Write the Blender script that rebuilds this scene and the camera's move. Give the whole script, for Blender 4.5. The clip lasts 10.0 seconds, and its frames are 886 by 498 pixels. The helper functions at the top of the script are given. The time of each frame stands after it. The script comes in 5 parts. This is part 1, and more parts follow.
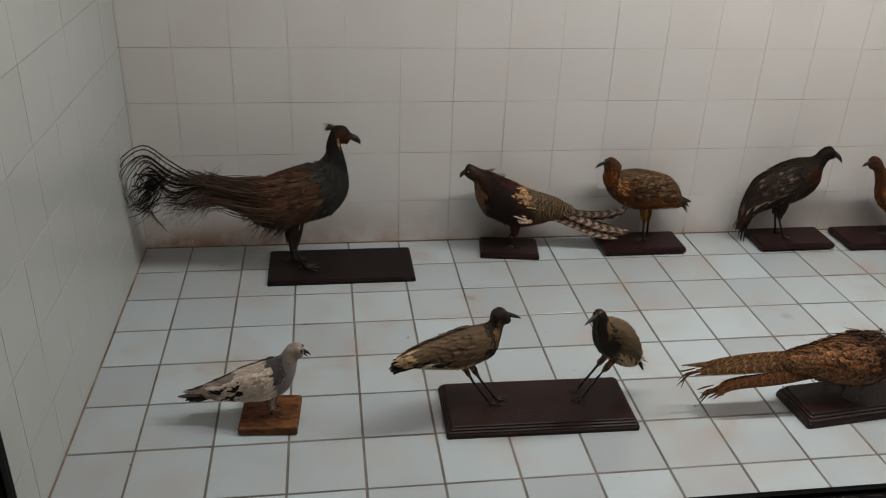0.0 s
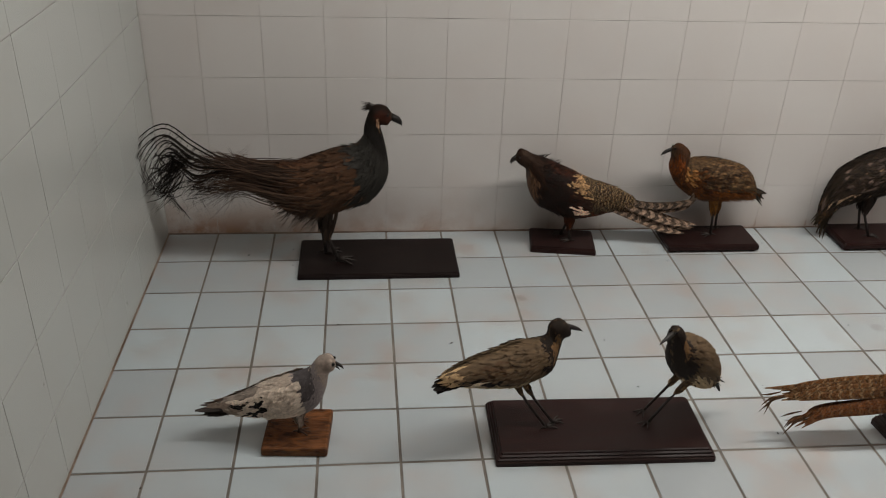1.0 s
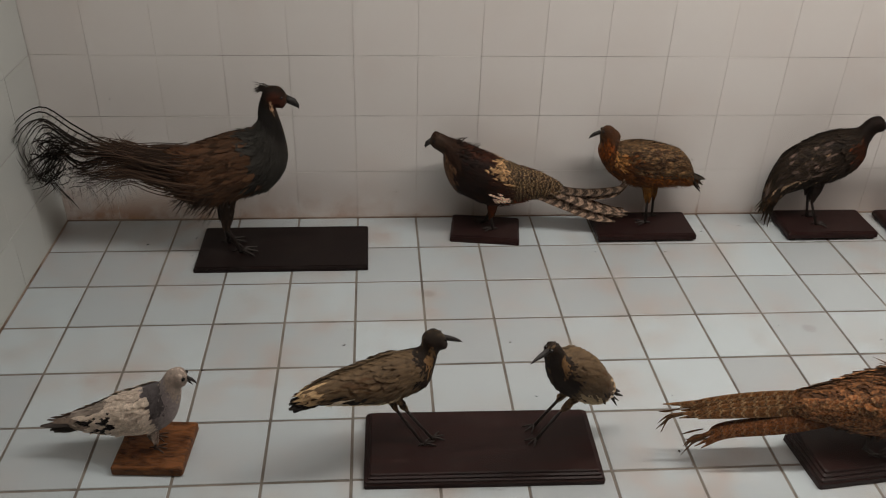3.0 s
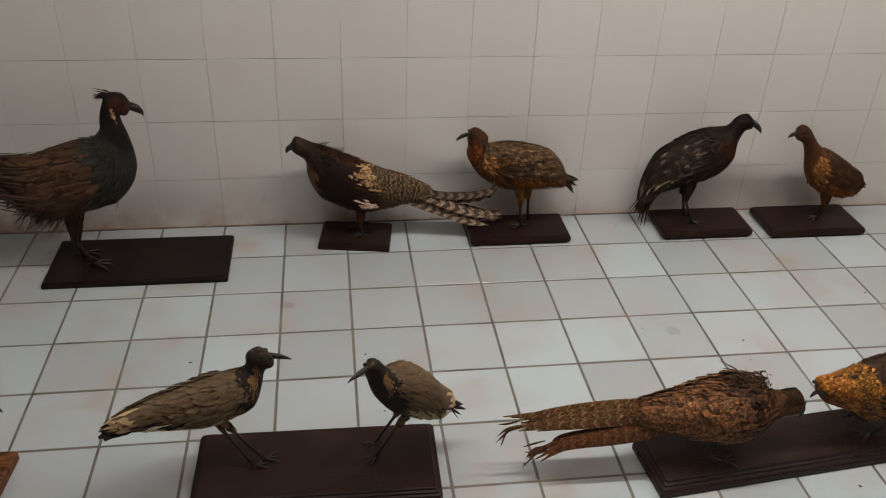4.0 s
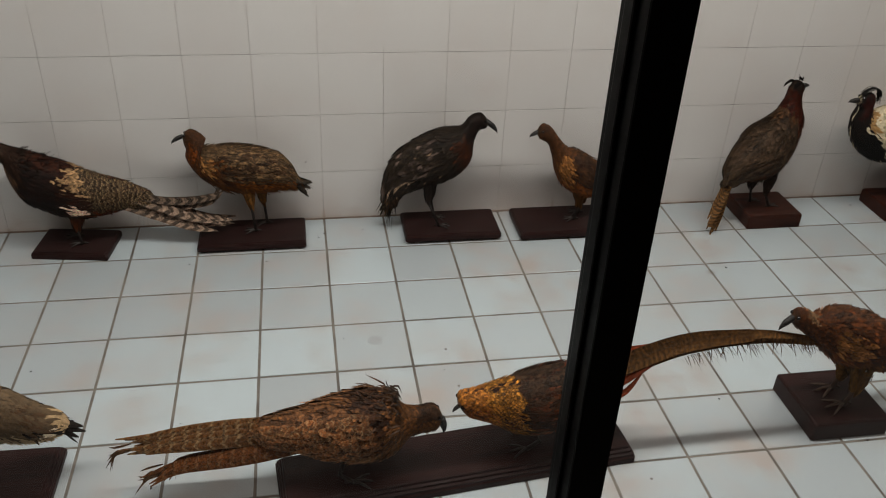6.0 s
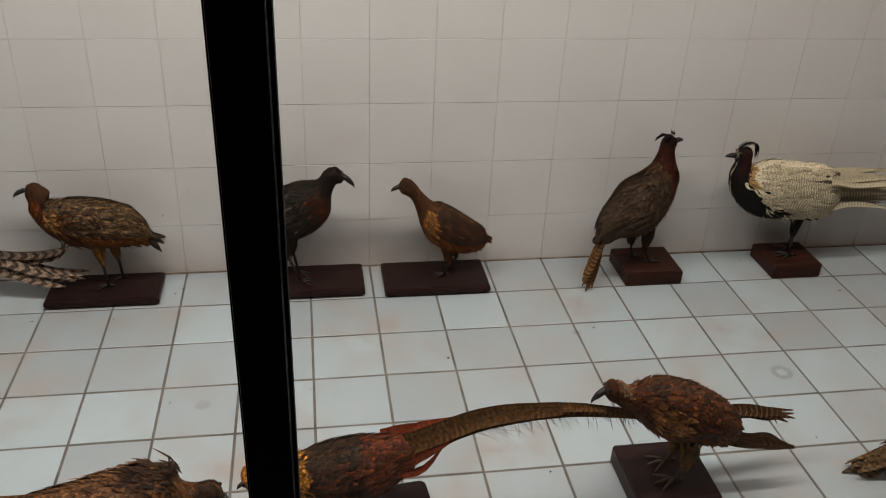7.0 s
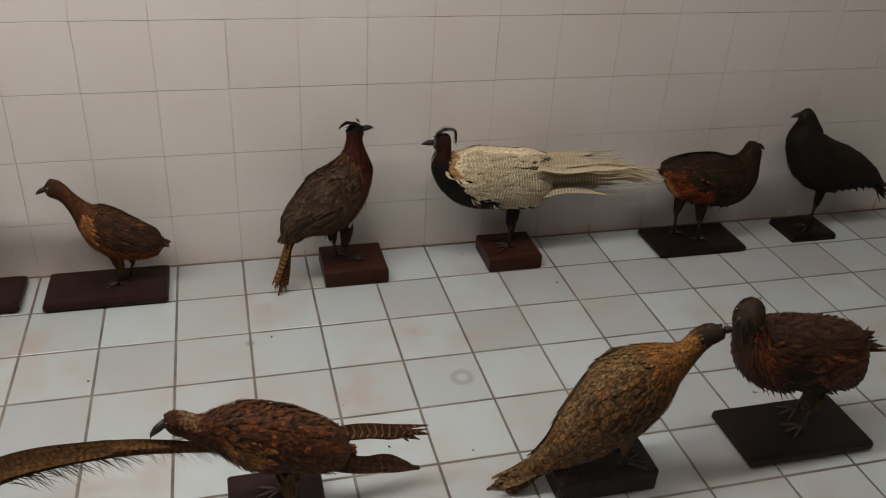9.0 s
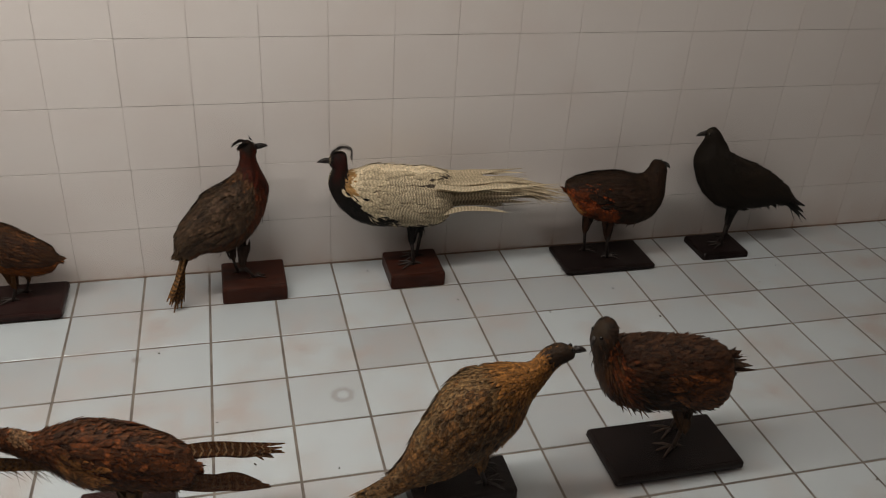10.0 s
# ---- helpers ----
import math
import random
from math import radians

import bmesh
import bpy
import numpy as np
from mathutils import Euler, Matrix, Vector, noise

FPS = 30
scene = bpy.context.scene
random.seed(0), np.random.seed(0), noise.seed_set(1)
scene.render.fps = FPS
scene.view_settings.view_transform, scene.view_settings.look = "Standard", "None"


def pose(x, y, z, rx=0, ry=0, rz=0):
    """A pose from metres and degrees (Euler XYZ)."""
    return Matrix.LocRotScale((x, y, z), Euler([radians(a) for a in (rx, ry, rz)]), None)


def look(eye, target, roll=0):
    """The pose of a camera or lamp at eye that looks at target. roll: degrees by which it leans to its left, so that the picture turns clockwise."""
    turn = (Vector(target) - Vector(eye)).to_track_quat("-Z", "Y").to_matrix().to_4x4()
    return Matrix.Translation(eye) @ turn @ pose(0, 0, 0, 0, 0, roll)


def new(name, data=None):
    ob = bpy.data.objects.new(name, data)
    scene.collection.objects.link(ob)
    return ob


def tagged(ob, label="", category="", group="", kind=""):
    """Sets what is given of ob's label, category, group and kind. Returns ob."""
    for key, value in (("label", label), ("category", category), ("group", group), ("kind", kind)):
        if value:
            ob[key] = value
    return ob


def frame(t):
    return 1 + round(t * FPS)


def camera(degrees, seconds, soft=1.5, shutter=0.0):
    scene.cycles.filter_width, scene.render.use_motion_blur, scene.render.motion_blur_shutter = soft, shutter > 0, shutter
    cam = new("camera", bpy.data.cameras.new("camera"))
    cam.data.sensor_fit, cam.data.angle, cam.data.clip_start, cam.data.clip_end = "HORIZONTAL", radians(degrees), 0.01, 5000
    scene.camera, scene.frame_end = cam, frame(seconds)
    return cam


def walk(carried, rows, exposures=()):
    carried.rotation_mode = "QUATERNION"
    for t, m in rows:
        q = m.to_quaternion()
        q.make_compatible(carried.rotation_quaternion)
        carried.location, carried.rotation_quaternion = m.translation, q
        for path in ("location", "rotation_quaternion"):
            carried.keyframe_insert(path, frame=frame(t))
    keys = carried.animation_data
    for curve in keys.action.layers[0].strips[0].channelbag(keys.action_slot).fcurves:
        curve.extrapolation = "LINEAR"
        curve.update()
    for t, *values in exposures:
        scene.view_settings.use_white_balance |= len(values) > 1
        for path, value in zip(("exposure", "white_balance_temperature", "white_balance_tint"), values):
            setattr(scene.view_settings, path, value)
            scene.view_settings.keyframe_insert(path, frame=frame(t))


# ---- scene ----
cam = camera(55.3, 10.0, soft=1.0)
PATH = [
    (0, (0.722, -3.038, 1.508), (0.99, -1.272, 0.608), 2.2),
    (0.5, (0.721, -2.953, 1.474), (0.954, -1.194, 0.55), 2.1),
    (1, (0.716, -2.744, 1.441), (0.904, -1.001, 0.478), 2.2),
    (1.5, (0.755, -2.605, 1.423), (0.962, -0.884, 0.424), 1.8),
    (2, (0.809, -2.585, 1.416), (0.998, -0.871, 0.404), 2.0),
    (2.2, (0.854, -2.58, 1.421), (1.009, -0.87, 0.396), 1.8),
    (3.3, (1.159, -2.55, 1.455), (1.312, -0.854, 0.405), 1.9),
    (3.5, (1.221, -2.54, 1.455), (1.39, -0.843, 0.41), 2.0),
    (4, (1.359, -2.508, 1.451), (1.613, -0.827, 0.397), 2.4),
    (4.5, (1.56, -2.495, 1.431), (1.88, -0.835, 0.364), 2.7),
    (5, (1.793, -2.517, 1.438), (2.138, -0.859, 0.374), 2.6),
    (5.2, (1.877, -2.543, 1.436), (2.21, -0.879, 0.379), 3.0),
    (6.4, (2.295, -2.48, 1.46), (2.605, -0.809, 0.406), 2.6),
    (6.7, (2.446, -2.462, 1.474), (2.773, -0.777, 0.448), 2.9),
    (7, (2.609, -2.478, 1.473), (2.915, -0.763, 0.491), 2.8),
    (7.5, (2.818, -2.47, 1.456), (3.103, -0.74, 0.493), 3.3),
    (8, (3.013, -2.429, 1.443), (3.381, -0.719, 0.473), 2.9),
    (8.5, (3.201, -2.379, 1.442), (3.691, -0.711, 0.453), 4.1),
    (9, (3.371, -2.401, 1.435), (3.853, -0.74, 0.43), 3.6),
    (9.5, (3.551, -2.45, 1.445), (3.978, -0.78, 0.432), 4.0),
    (10, (3.688, -2.485, 1.471), (4.164, -0.807, 0.492), 3.6),
]
# the film's own white balance drifts a little towards pink and back
BALANCE = [(0, 0.04, 6450, 10), (1, 0.06, 6600, 11.5), (2, 0.07, 6700, 12), (3.5, 0.05, 6790, 14), (4.2, 0.02, 6700, 12.5), (5, 0.0, 6500, 9), (6.5, -0.03, 6500, 9), (7.5, -0.03, 6660, 11.8), (8.5, -0.02, 6750, 12.8), (10, 0.05, 6840, 14)]
walk(cam, [(t, look(eye, target, roll)) for t, eye, target, roll in PATH], BALANCE)


# ---- room numbers ----
TILE = 0.2            # pitch of the tiling
X0, X1 = 0.025, 6.8   # inner faces of the end walls of the case
YB, YF = 0.0, -1.57  # back wall face, inner edge of the front frame
ROOF = 2.25
RISE = 0.2            # height of a wall tile course
SHORT = 0.177         # the cut course at the foot of the walls


# ---- world and light ----
world = bpy.data.worlds.new("world")
scene.world = world
world.use_nodes = True
world.node_tree.nodes["Background"].inputs[0].default_value = (0.5, 0.5, 0.5, 1)
world.node_tree.nodes["Background"].inputs[1].default_value = 0.02


def area_lamp(name, at, aim, sx, sy, watts, colour):
    data = bpy.data.lights.new(name, "AREA")
    data.shape, data.size, data.size_y, data.energy, data.color = "RECTANGLE", sx, sy, watts, colour
    ob = new(name, data)
    ob.matrix_world = look(at, aim)
    return ob


TUBES = [(0.95, -1.0), (2.3, -1.0), (3.65, -1.0), (5.3, -1.0)]
for (tx, ty), watts in zip(TUBES, (10.2, 21.4, 16.8, 6.8)):
    area_lamp("tube_light", (tx, ty, ROOF - 0.11), (tx, ty, 0), 0.11, 1.2, watts, (0.985, 0.99 - 0.014 * tx, 0.965 - 0.022 * tx)).matrix_world = pose(tx, ty, ROOF - 0.11, 0, 0, 90)
# added warm fill outside the glass, no fixture there; tints the shadows pink
area_lamp("warm_fill", (2.4, -2.75, 2.7), (2.4, -2.75, 0), 2.4, 0.5, 8.5, (1.0, 0.68, 0.56))


# ---- materials ----
def material(name):
    m = bpy.data.materials.new(name)
    m.use_nodes = True
    nt = m.node_tree
    return m, nt, nt.nodes["Principled BSDF"]


def node(nt, kind, inputs=(), **props):
    n = nt.nodes.new(kind)
    for k, v in props.items():
        setattr(n, k, v)
    for k, v in dict(inputs).items():
        if hasattr(v, "is_output"):
            nt.links.new(v, n.inputs[k])
        else:
            n.inputs[k].default_value = v
    return n


def mixc(nt, fac, a, b, blend="MIX"):
    n = nt.nodes.new("ShaderNodeMix")
    n.data_type, n.blend_type = "RGBA", blend
    for i, v in ((0, fac), (6, a), (7, b)):
        if hasattr(v, "is_output"):
            nt.links.new(v, n.inputs[i])
        else:
            n.inputs[i].default_value = v
    return n.outputs[2]


def mathn(nt, op, a, b=0.0, c=0.0, clamp=False):
    n = nt.nodes.new("ShaderNodeMath")
    n.operation, n.use_clamp = op, clamp
    for i, v in enumerate((a, b, c)):
        if hasattr(v, "is_output"):
            nt.links.new(v, n.inputs[i])
        else:
            n.inputs[i].default_value = v
    return n.outputs[0]


def ramp(nt, fac, lo, hi):
    n = node(nt, "ShaderNodeMapRange", {0: fac, 1: lo, 2: hi, 3: 0.0, 4: 1.0})
    n.clamp = True
    return n.outputs[0]


def rgb(r, g, b):
    return (r, g, b, 1.0)


def tile_material(name, base, grime, amount, rough, vary):
    m, nt, bs = material(name)
    geo = nt.nodes.new("ShaderNodeNewGeometry")
    info = nt.nodes.new("ShaderNodeObjectInfo")
    pos = geo.outputs["Position"]
    big = node(nt, "ShaderNodeTexNoise", {"Vector": pos, "Scale": 3.1, "Detail": 4.0}).outputs[0]
    mid = node(nt, "ShaderNodeTexNoise", {"Vector": pos, "Scale": 17.0, "Detail": 6.0, "Roughness": 0.65}).outputs[0]
    fine = node(nt, "ShaderNodeTexNoise", {"Vector": pos, "Scale": 240.0, "Detail": 2.0}).outputs[0]
    speck = node(nt, "ShaderNodeTexVoronoi", {"Vector": pos, "Scale": 9.0}).outputs[0]
    tint = mixc(nt, info.outputs["Random"], rgb(*base), rgb(base[0] * (1 - vary), base[1] * (1 - 1.15 * vary), base[2] * (1 - 1.2 * vary)))
    dirt = mathn(nt, "MULTIPLY", ramp(nt, big, 0.42, 0.66), ramp(nt, node(nt, "ShaderNodeTexNoise", {"Vector": pos, "Scale": 8.0, "Detail": 3.0}).outputs[0], 0.36, 0.66))
    tint = mixc(nt, mathn(nt, "MULTIPLY", dirt, amount), tint, rgb(*grime))
    smear = mathn(nt, "MULTIPLY", ramp(nt, mid, 0.52, 0.78), 0.6 * amount)
    tint = mixc(nt, smear, tint, rgb(base[0] * 0.72, base[1] * 0.69, base[2] * 0.66))
    dots = mathn(nt, "MULTIPLY", mathn(nt, "LESS_THAN", speck, 0.035), ramp(nt, big, 0.42, 0.55))
    tint = mixc(nt, mathn(nt, "MULTIPLY", dots, 0.75), tint, rgb(0.12, 0.09, 0.07))
    nt.links.new(tint, bs.inputs["Base Color"])
    r = mathn(nt, "ADD", mathn(nt, "MULTIPLY", mid, 0.3), mathn(nt, "MULTIPLY", fine, 0.08))
    nt.links.new(mathn(nt, "ADD", r, rough - 0.17), bs.inputs["Roughness"])
    bump = node(nt, "ShaderNodeBump", {"Strength": 0.05, "Distance": 0.003, "Height": mid})
    nt.links.new(bump.outputs[0], bs.inputs["Normal"])
    bs.inputs["IOR"].default_value = 1.45
    return m, nt, bs, tint, pos


FLOOR_TILE, fnt, fbs, ftint, fpos = tile_material("glazed_floor_tile", (0.51, 0.572, 0.6), (0.43, 0.365, 0.325), 0.8, 0.2, 0.2)
WALL_TILE, wnt, wbs, wtint, wpos = tile_material("glazed_wall_tile", (0.73, 0.695, 0.67), (0.58, 0.48, 0.43), 0.25, 0.3, 0.03)
# a ring left by a wet pot, and a few rubbed-in smudges
for sx, sy, r0, r1, depth in ((3.94, -0.7, 0.022, 0.032, 0.45), (3.398, -0.45, 0.0, 0.012, 0.6), (2.31, -0.68, 0.0, 0.02, 0.25), (1.22, -0.47, 0.0, 0.016, 0.4), (2.95, -0.86, 0.0, 0.014, 0.35)):
    wob = node(fnt, "ShaderNodeTexNoise", {"Vector": fpos, "Scale": 60.0, "Detail": 3.0})
    bent = node(fnt, "ShaderNodeVectorMath", {0: fpos, 1: (-sx, -sy, 0.0)}, operation="ADD").outputs[0]
    far = mathn(fnt, "ADD", node(fnt, "ShaderNodeVectorMath", {0: bent}, operation="LENGTH").outputs["Value"], mathn(fnt, "MULTIPLY", wob.outputs[0], 0.012))
    mask = mathn(fnt, "MULTIPLY", ramp(fnt, far, r1 + 0.012, r1), ramp(fnt, far, r0 - 0.004, r0 + 0.004))
    ftint = mixc(fnt, mathn(fnt, "MULTIPLY", mask, depth), ftint, rgb(0.25, 0.22, 0.19))
fnt.links.new(ftint, fbs.inputs["Base Color"])
# left end wall: same tile recipe with a darker, greyer base than WALL_TILE
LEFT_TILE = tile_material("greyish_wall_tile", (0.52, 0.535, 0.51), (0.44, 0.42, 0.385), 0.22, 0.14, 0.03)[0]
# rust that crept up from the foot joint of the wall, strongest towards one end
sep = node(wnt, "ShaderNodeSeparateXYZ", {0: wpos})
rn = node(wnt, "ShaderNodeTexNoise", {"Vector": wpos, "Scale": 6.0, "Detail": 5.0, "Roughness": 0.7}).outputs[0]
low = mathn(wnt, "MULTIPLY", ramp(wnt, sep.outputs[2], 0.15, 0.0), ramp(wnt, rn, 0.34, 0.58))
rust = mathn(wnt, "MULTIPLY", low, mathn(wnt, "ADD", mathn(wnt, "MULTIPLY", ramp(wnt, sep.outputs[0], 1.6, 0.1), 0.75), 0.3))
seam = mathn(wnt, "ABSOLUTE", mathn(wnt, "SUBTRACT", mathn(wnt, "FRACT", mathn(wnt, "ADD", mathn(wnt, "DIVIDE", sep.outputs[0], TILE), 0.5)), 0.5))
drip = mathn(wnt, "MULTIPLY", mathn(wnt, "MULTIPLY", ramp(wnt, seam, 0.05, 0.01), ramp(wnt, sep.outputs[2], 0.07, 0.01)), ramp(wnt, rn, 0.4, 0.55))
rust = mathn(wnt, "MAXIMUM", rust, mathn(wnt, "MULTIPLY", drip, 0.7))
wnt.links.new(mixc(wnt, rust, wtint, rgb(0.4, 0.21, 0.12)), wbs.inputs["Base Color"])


def grout_material(name, a, b, scale):
    m, nt, bs = material(name)
    pos = nt.nodes.new("ShaderNodeNewGeometry").outputs["Position"]
    n1 = node(nt, "ShaderNodeTexNoise", {"Vector": pos, "Scale": scale, "Detail": 5.0, "Roughness": 0.7}).outputs[0]
    n2 = node(nt, "ShaderNodeTexNoise", {"Vector": pos, "Scale": 150.0}).outputs[0]
    c = mixc(nt, ramp(nt, n1, 0.38, 0.62), rgb(*a), rgb(*b))
    c = mixc(nt, mathn(nt, "MULTIPLY", n2, 0.3), c, rgb(0.08, 0.06, 0.05))
    nt.links.new(c, bs.inputs["Base Color"])
    bs.inputs["Roughness"].default_value = 0.95
    nt.links.new(node(nt, "ShaderNodeBump", {"Strength": 0.5, "Distance": 0.002, "Height": n2}).outputs[0], bs.inputs["Normal"])
    return m


FLOOR_GROUT = grout_material("dirty_floor_joint", (0.12, 0.105, 0.09), (0.25, 0.222, 0.19), 7.0)
FOOT_JOINT = grout_material("stained_foot_joint", (0.13, 0.075, 0.045), (0.4, 0.31, 0.25), 4.0)
WALL_GROUT = grout_material("wall_joint", (0.56, 0.51, 0.475), (0.8, 0.76, 0.73), 5.0)
# dust settles in the level joints, in stretches; the upright ones stay paler
qnt = WALL_GROUT.node_tree
qbs = qnt.nodes["Principled BSDF"]
qsep = node(qnt, "ShaderNodeSeparateXYZ", {0: qnt.nodes.new("ShaderNodeNewGeometry").outputs["Position"]})
qrow = mathn(qnt, "ABSOLUTE", mathn(qnt, "SUBTRACT", mathn(qnt, "FRACT", mathn(qnt, "ADD", mathn(qnt, "DIVIDE", mathn(qnt, "SUBTRACT", qsep.outputs[2], SHORT), RISE), 0.5)), 0.5))
qrun = node(qnt, "ShaderNodeTexNoise", {"Vector": node(qnt, "ShaderNodeCombineXYZ", {0: mathn(qnt, "MULTIPLY", qsep.outputs[0], 2.3), 1: qsep.outputs[1], 2: mathn(qnt, "MULTIPLY", qsep.outputs[2], 9.0)}).outputs[0], "Scale": 1.0, "Detail": 4.0, "Roughness": 0.7}).outputs[0]
qdirt = mathn(qnt, "MULTIPLY", ramp(qnt, qrow, 0.02, 0.008), mathn(qnt, "ADD", mathn(qnt, "MULTIPLY", ramp(qnt, qrun, 0.4, 0.6), 0.75), 0.2))
qnt.links.new(mixc(qnt, qdirt, qbs.inputs["Base Color"].links[0].from_socket, rgb(0.13, 0.11, 0.095)), qbs.inputs["Base Color"])


def wood_material(name, dark, light, rough, stretch=1.0):
    m, nt, bs = material(name)
    co = nt.nodes.new("ShaderNodeTexCoord").outputs["Object"]
    mp = node(nt, "ShaderNodeMapping", {"Vector": co, "Scale": (3.0 * stretch, 38.0, 38.0)})
    grain = node(nt, "ShaderNodeTexNoise", {"Vector": mp.outputs[0], "Scale": 2.2, "Detail": 7.0, "Roughness": 0.62, "Distortion": 0.6}).outputs[0]
    dust = node(nt, "ShaderNodeTexNoise", {"Vector": co, "Scale": 22.0, "Detail": 5.0, "Roughness": 0.7}).outputs[0]
    c = mixc(nt, ramp(nt, grain, 0.33, 0.68), rgb(*dark), rgb(*light))
    c = mixc(nt, mathn(nt, "MULTIPLY", ramp(nt, dust, 0.5, 0.85), 0.09), c, rgb(0.2, 0.17, 0.15))
    nt.links.new(c, bs.inputs["Base Color"])
    bs.inputs["Specular IOR Level"].default_value = 0.11
    nt.links.new(mathn(nt, "ADD", mathn(nt, "MULTIPLY", dust, 0.35), rough - 0.16), bs.inputs["Roughness"])
    nt.links.new(node(nt, "ShaderNodeBump", {"Strength": 0.05, "Distance": 0.001, "Height": grain}).outputs[0], bs.inputs["Normal"])
    return m


BOARD = wood_material("dark_varnished_board", (0.012, 0.0048, 0.0046), (0.031, 0.012, 0.0105), 0.34)
BLACKBOARD = wood_material("near_black_board", (0.005, 0.003, 0.003), (0.014, 0.0075, 0.0068), 0.36)
REDBLOCK = wood_material("red_brown_block", (0.014, 0.004, 0.003), (0.06, 0.017, 0.009), 0.38)
BURL = wood_material("rough_orange_wood", (0.03, 0.011, 0.005), (0.24, 0.09, 0.03), 0.5, 4.0)


def plain(name, colour, rough, metal=0.0, vary=0.25, scale=30.0):
    m, nt, bs = material(name)
    co = nt.nodes.new("ShaderNodeTexCoord").outputs["Object"]
    n = node(nt, "ShaderNodeTexNoise", {"Vector": co, "Scale": scale, "Detail": 5.0, "Roughness": 0.65}).outputs[0]
    c = mixc(nt, ramp(nt, n, 0.3, 0.7), rgb(*colour), rgb(*[v * (1 - vary) for v in colour]))
    nt.links.new(c, bs.inputs["Base Color"])
    nt.links.new(mathn(nt, "ADD", mathn(nt, "MULTIPLY", n, 0.2), rough - 0.1), bs.inputs["Roughness"])
    bs.inputs["Metallic"].default_value = metal
    return m


FRAME = plain("black_frame_paint", (0.0012, 0.0011, 0.0011), 0.5, 0.0, 0.4)
FRAME.node_tree.nodes["Principled BSDF"].inputs["Specular IOR Level"].default_value = 0.05
PLASTER = plain("room_plaster", (0.09, 0.08, 0.075), 0.9, 0.0, 0.2, 3.0)
ROOMFLOOR = plain("room_floor_terrazzo", (0.2, 0.19, 0.18), 0.5, 0.0, 0.3, 12.0)
CASEROOF = plain("case_roof_paint", (0.7, 0.69, 0.67), 0.8, 0.0, 0.12, 4.0)
HORN = plain("dark_beak_horn", (0.018, 0.013, 0.011), 0.55, 0.0, 0.5, 90.0)
PALEHORN = plain("pale_beak_horn", (0.2, 0.16, 0.12), 0.42, 0.0, 0.5, 90.0)
EYE = plain("glass_eye", (0.008, 0.006, 0.005), 0.08, 0.0, 0.2)
DARKLEG = plain("dark_scaly_leg", (0.03, 0.02, 0.016), 0.55, 0.0, 0.6, 160.0)
PALELEG = plain("brown_scaly_leg", (0.1, 0.055, 0.035), 0.55, 0.0, 0.6, 160.0)
CRUMB = plain("dry_dirt", (0.06, 0.045, 0.035), 0.9, 0.0, 0.5)
WHITEPLASTIC = plain("white_lamp_body", (0.75, 0.75, 0.74), 0.4, 0.0, 0.05)

GLASS, gnt, gbs = material("pane_glass")
gnt.nodes.remove(gbs)
gmix = gnt.nodes.new("ShaderNodeMixShader")
gface = node(gnt, "ShaderNodeLayerWeight", {"Blend": 0.5}).outputs["Facing"]
gnt.links.new(mathn(gnt, "ADD", mathn(gnt, "MULTIPLY", mathn(gnt, "POWER", gface, 5.0), 0.9), 0.022), gmix.inputs[0])
gnt.links.new(node(gnt, "ShaderNodeBsdfTransparent", {0: rgb(0.965, 0.975, 0.97)}).outputs[0], gmix.inputs[1])
gnt.links.new(node(gnt, "ShaderNodeBsdfGlossy", {0: rgb(1, 1, 1), 1: 0.01}).outputs[0], gmix.inputs[2])
gnt.links.new(gmix.outputs[0], gnt.nodes["Material Output"].inputs[0])

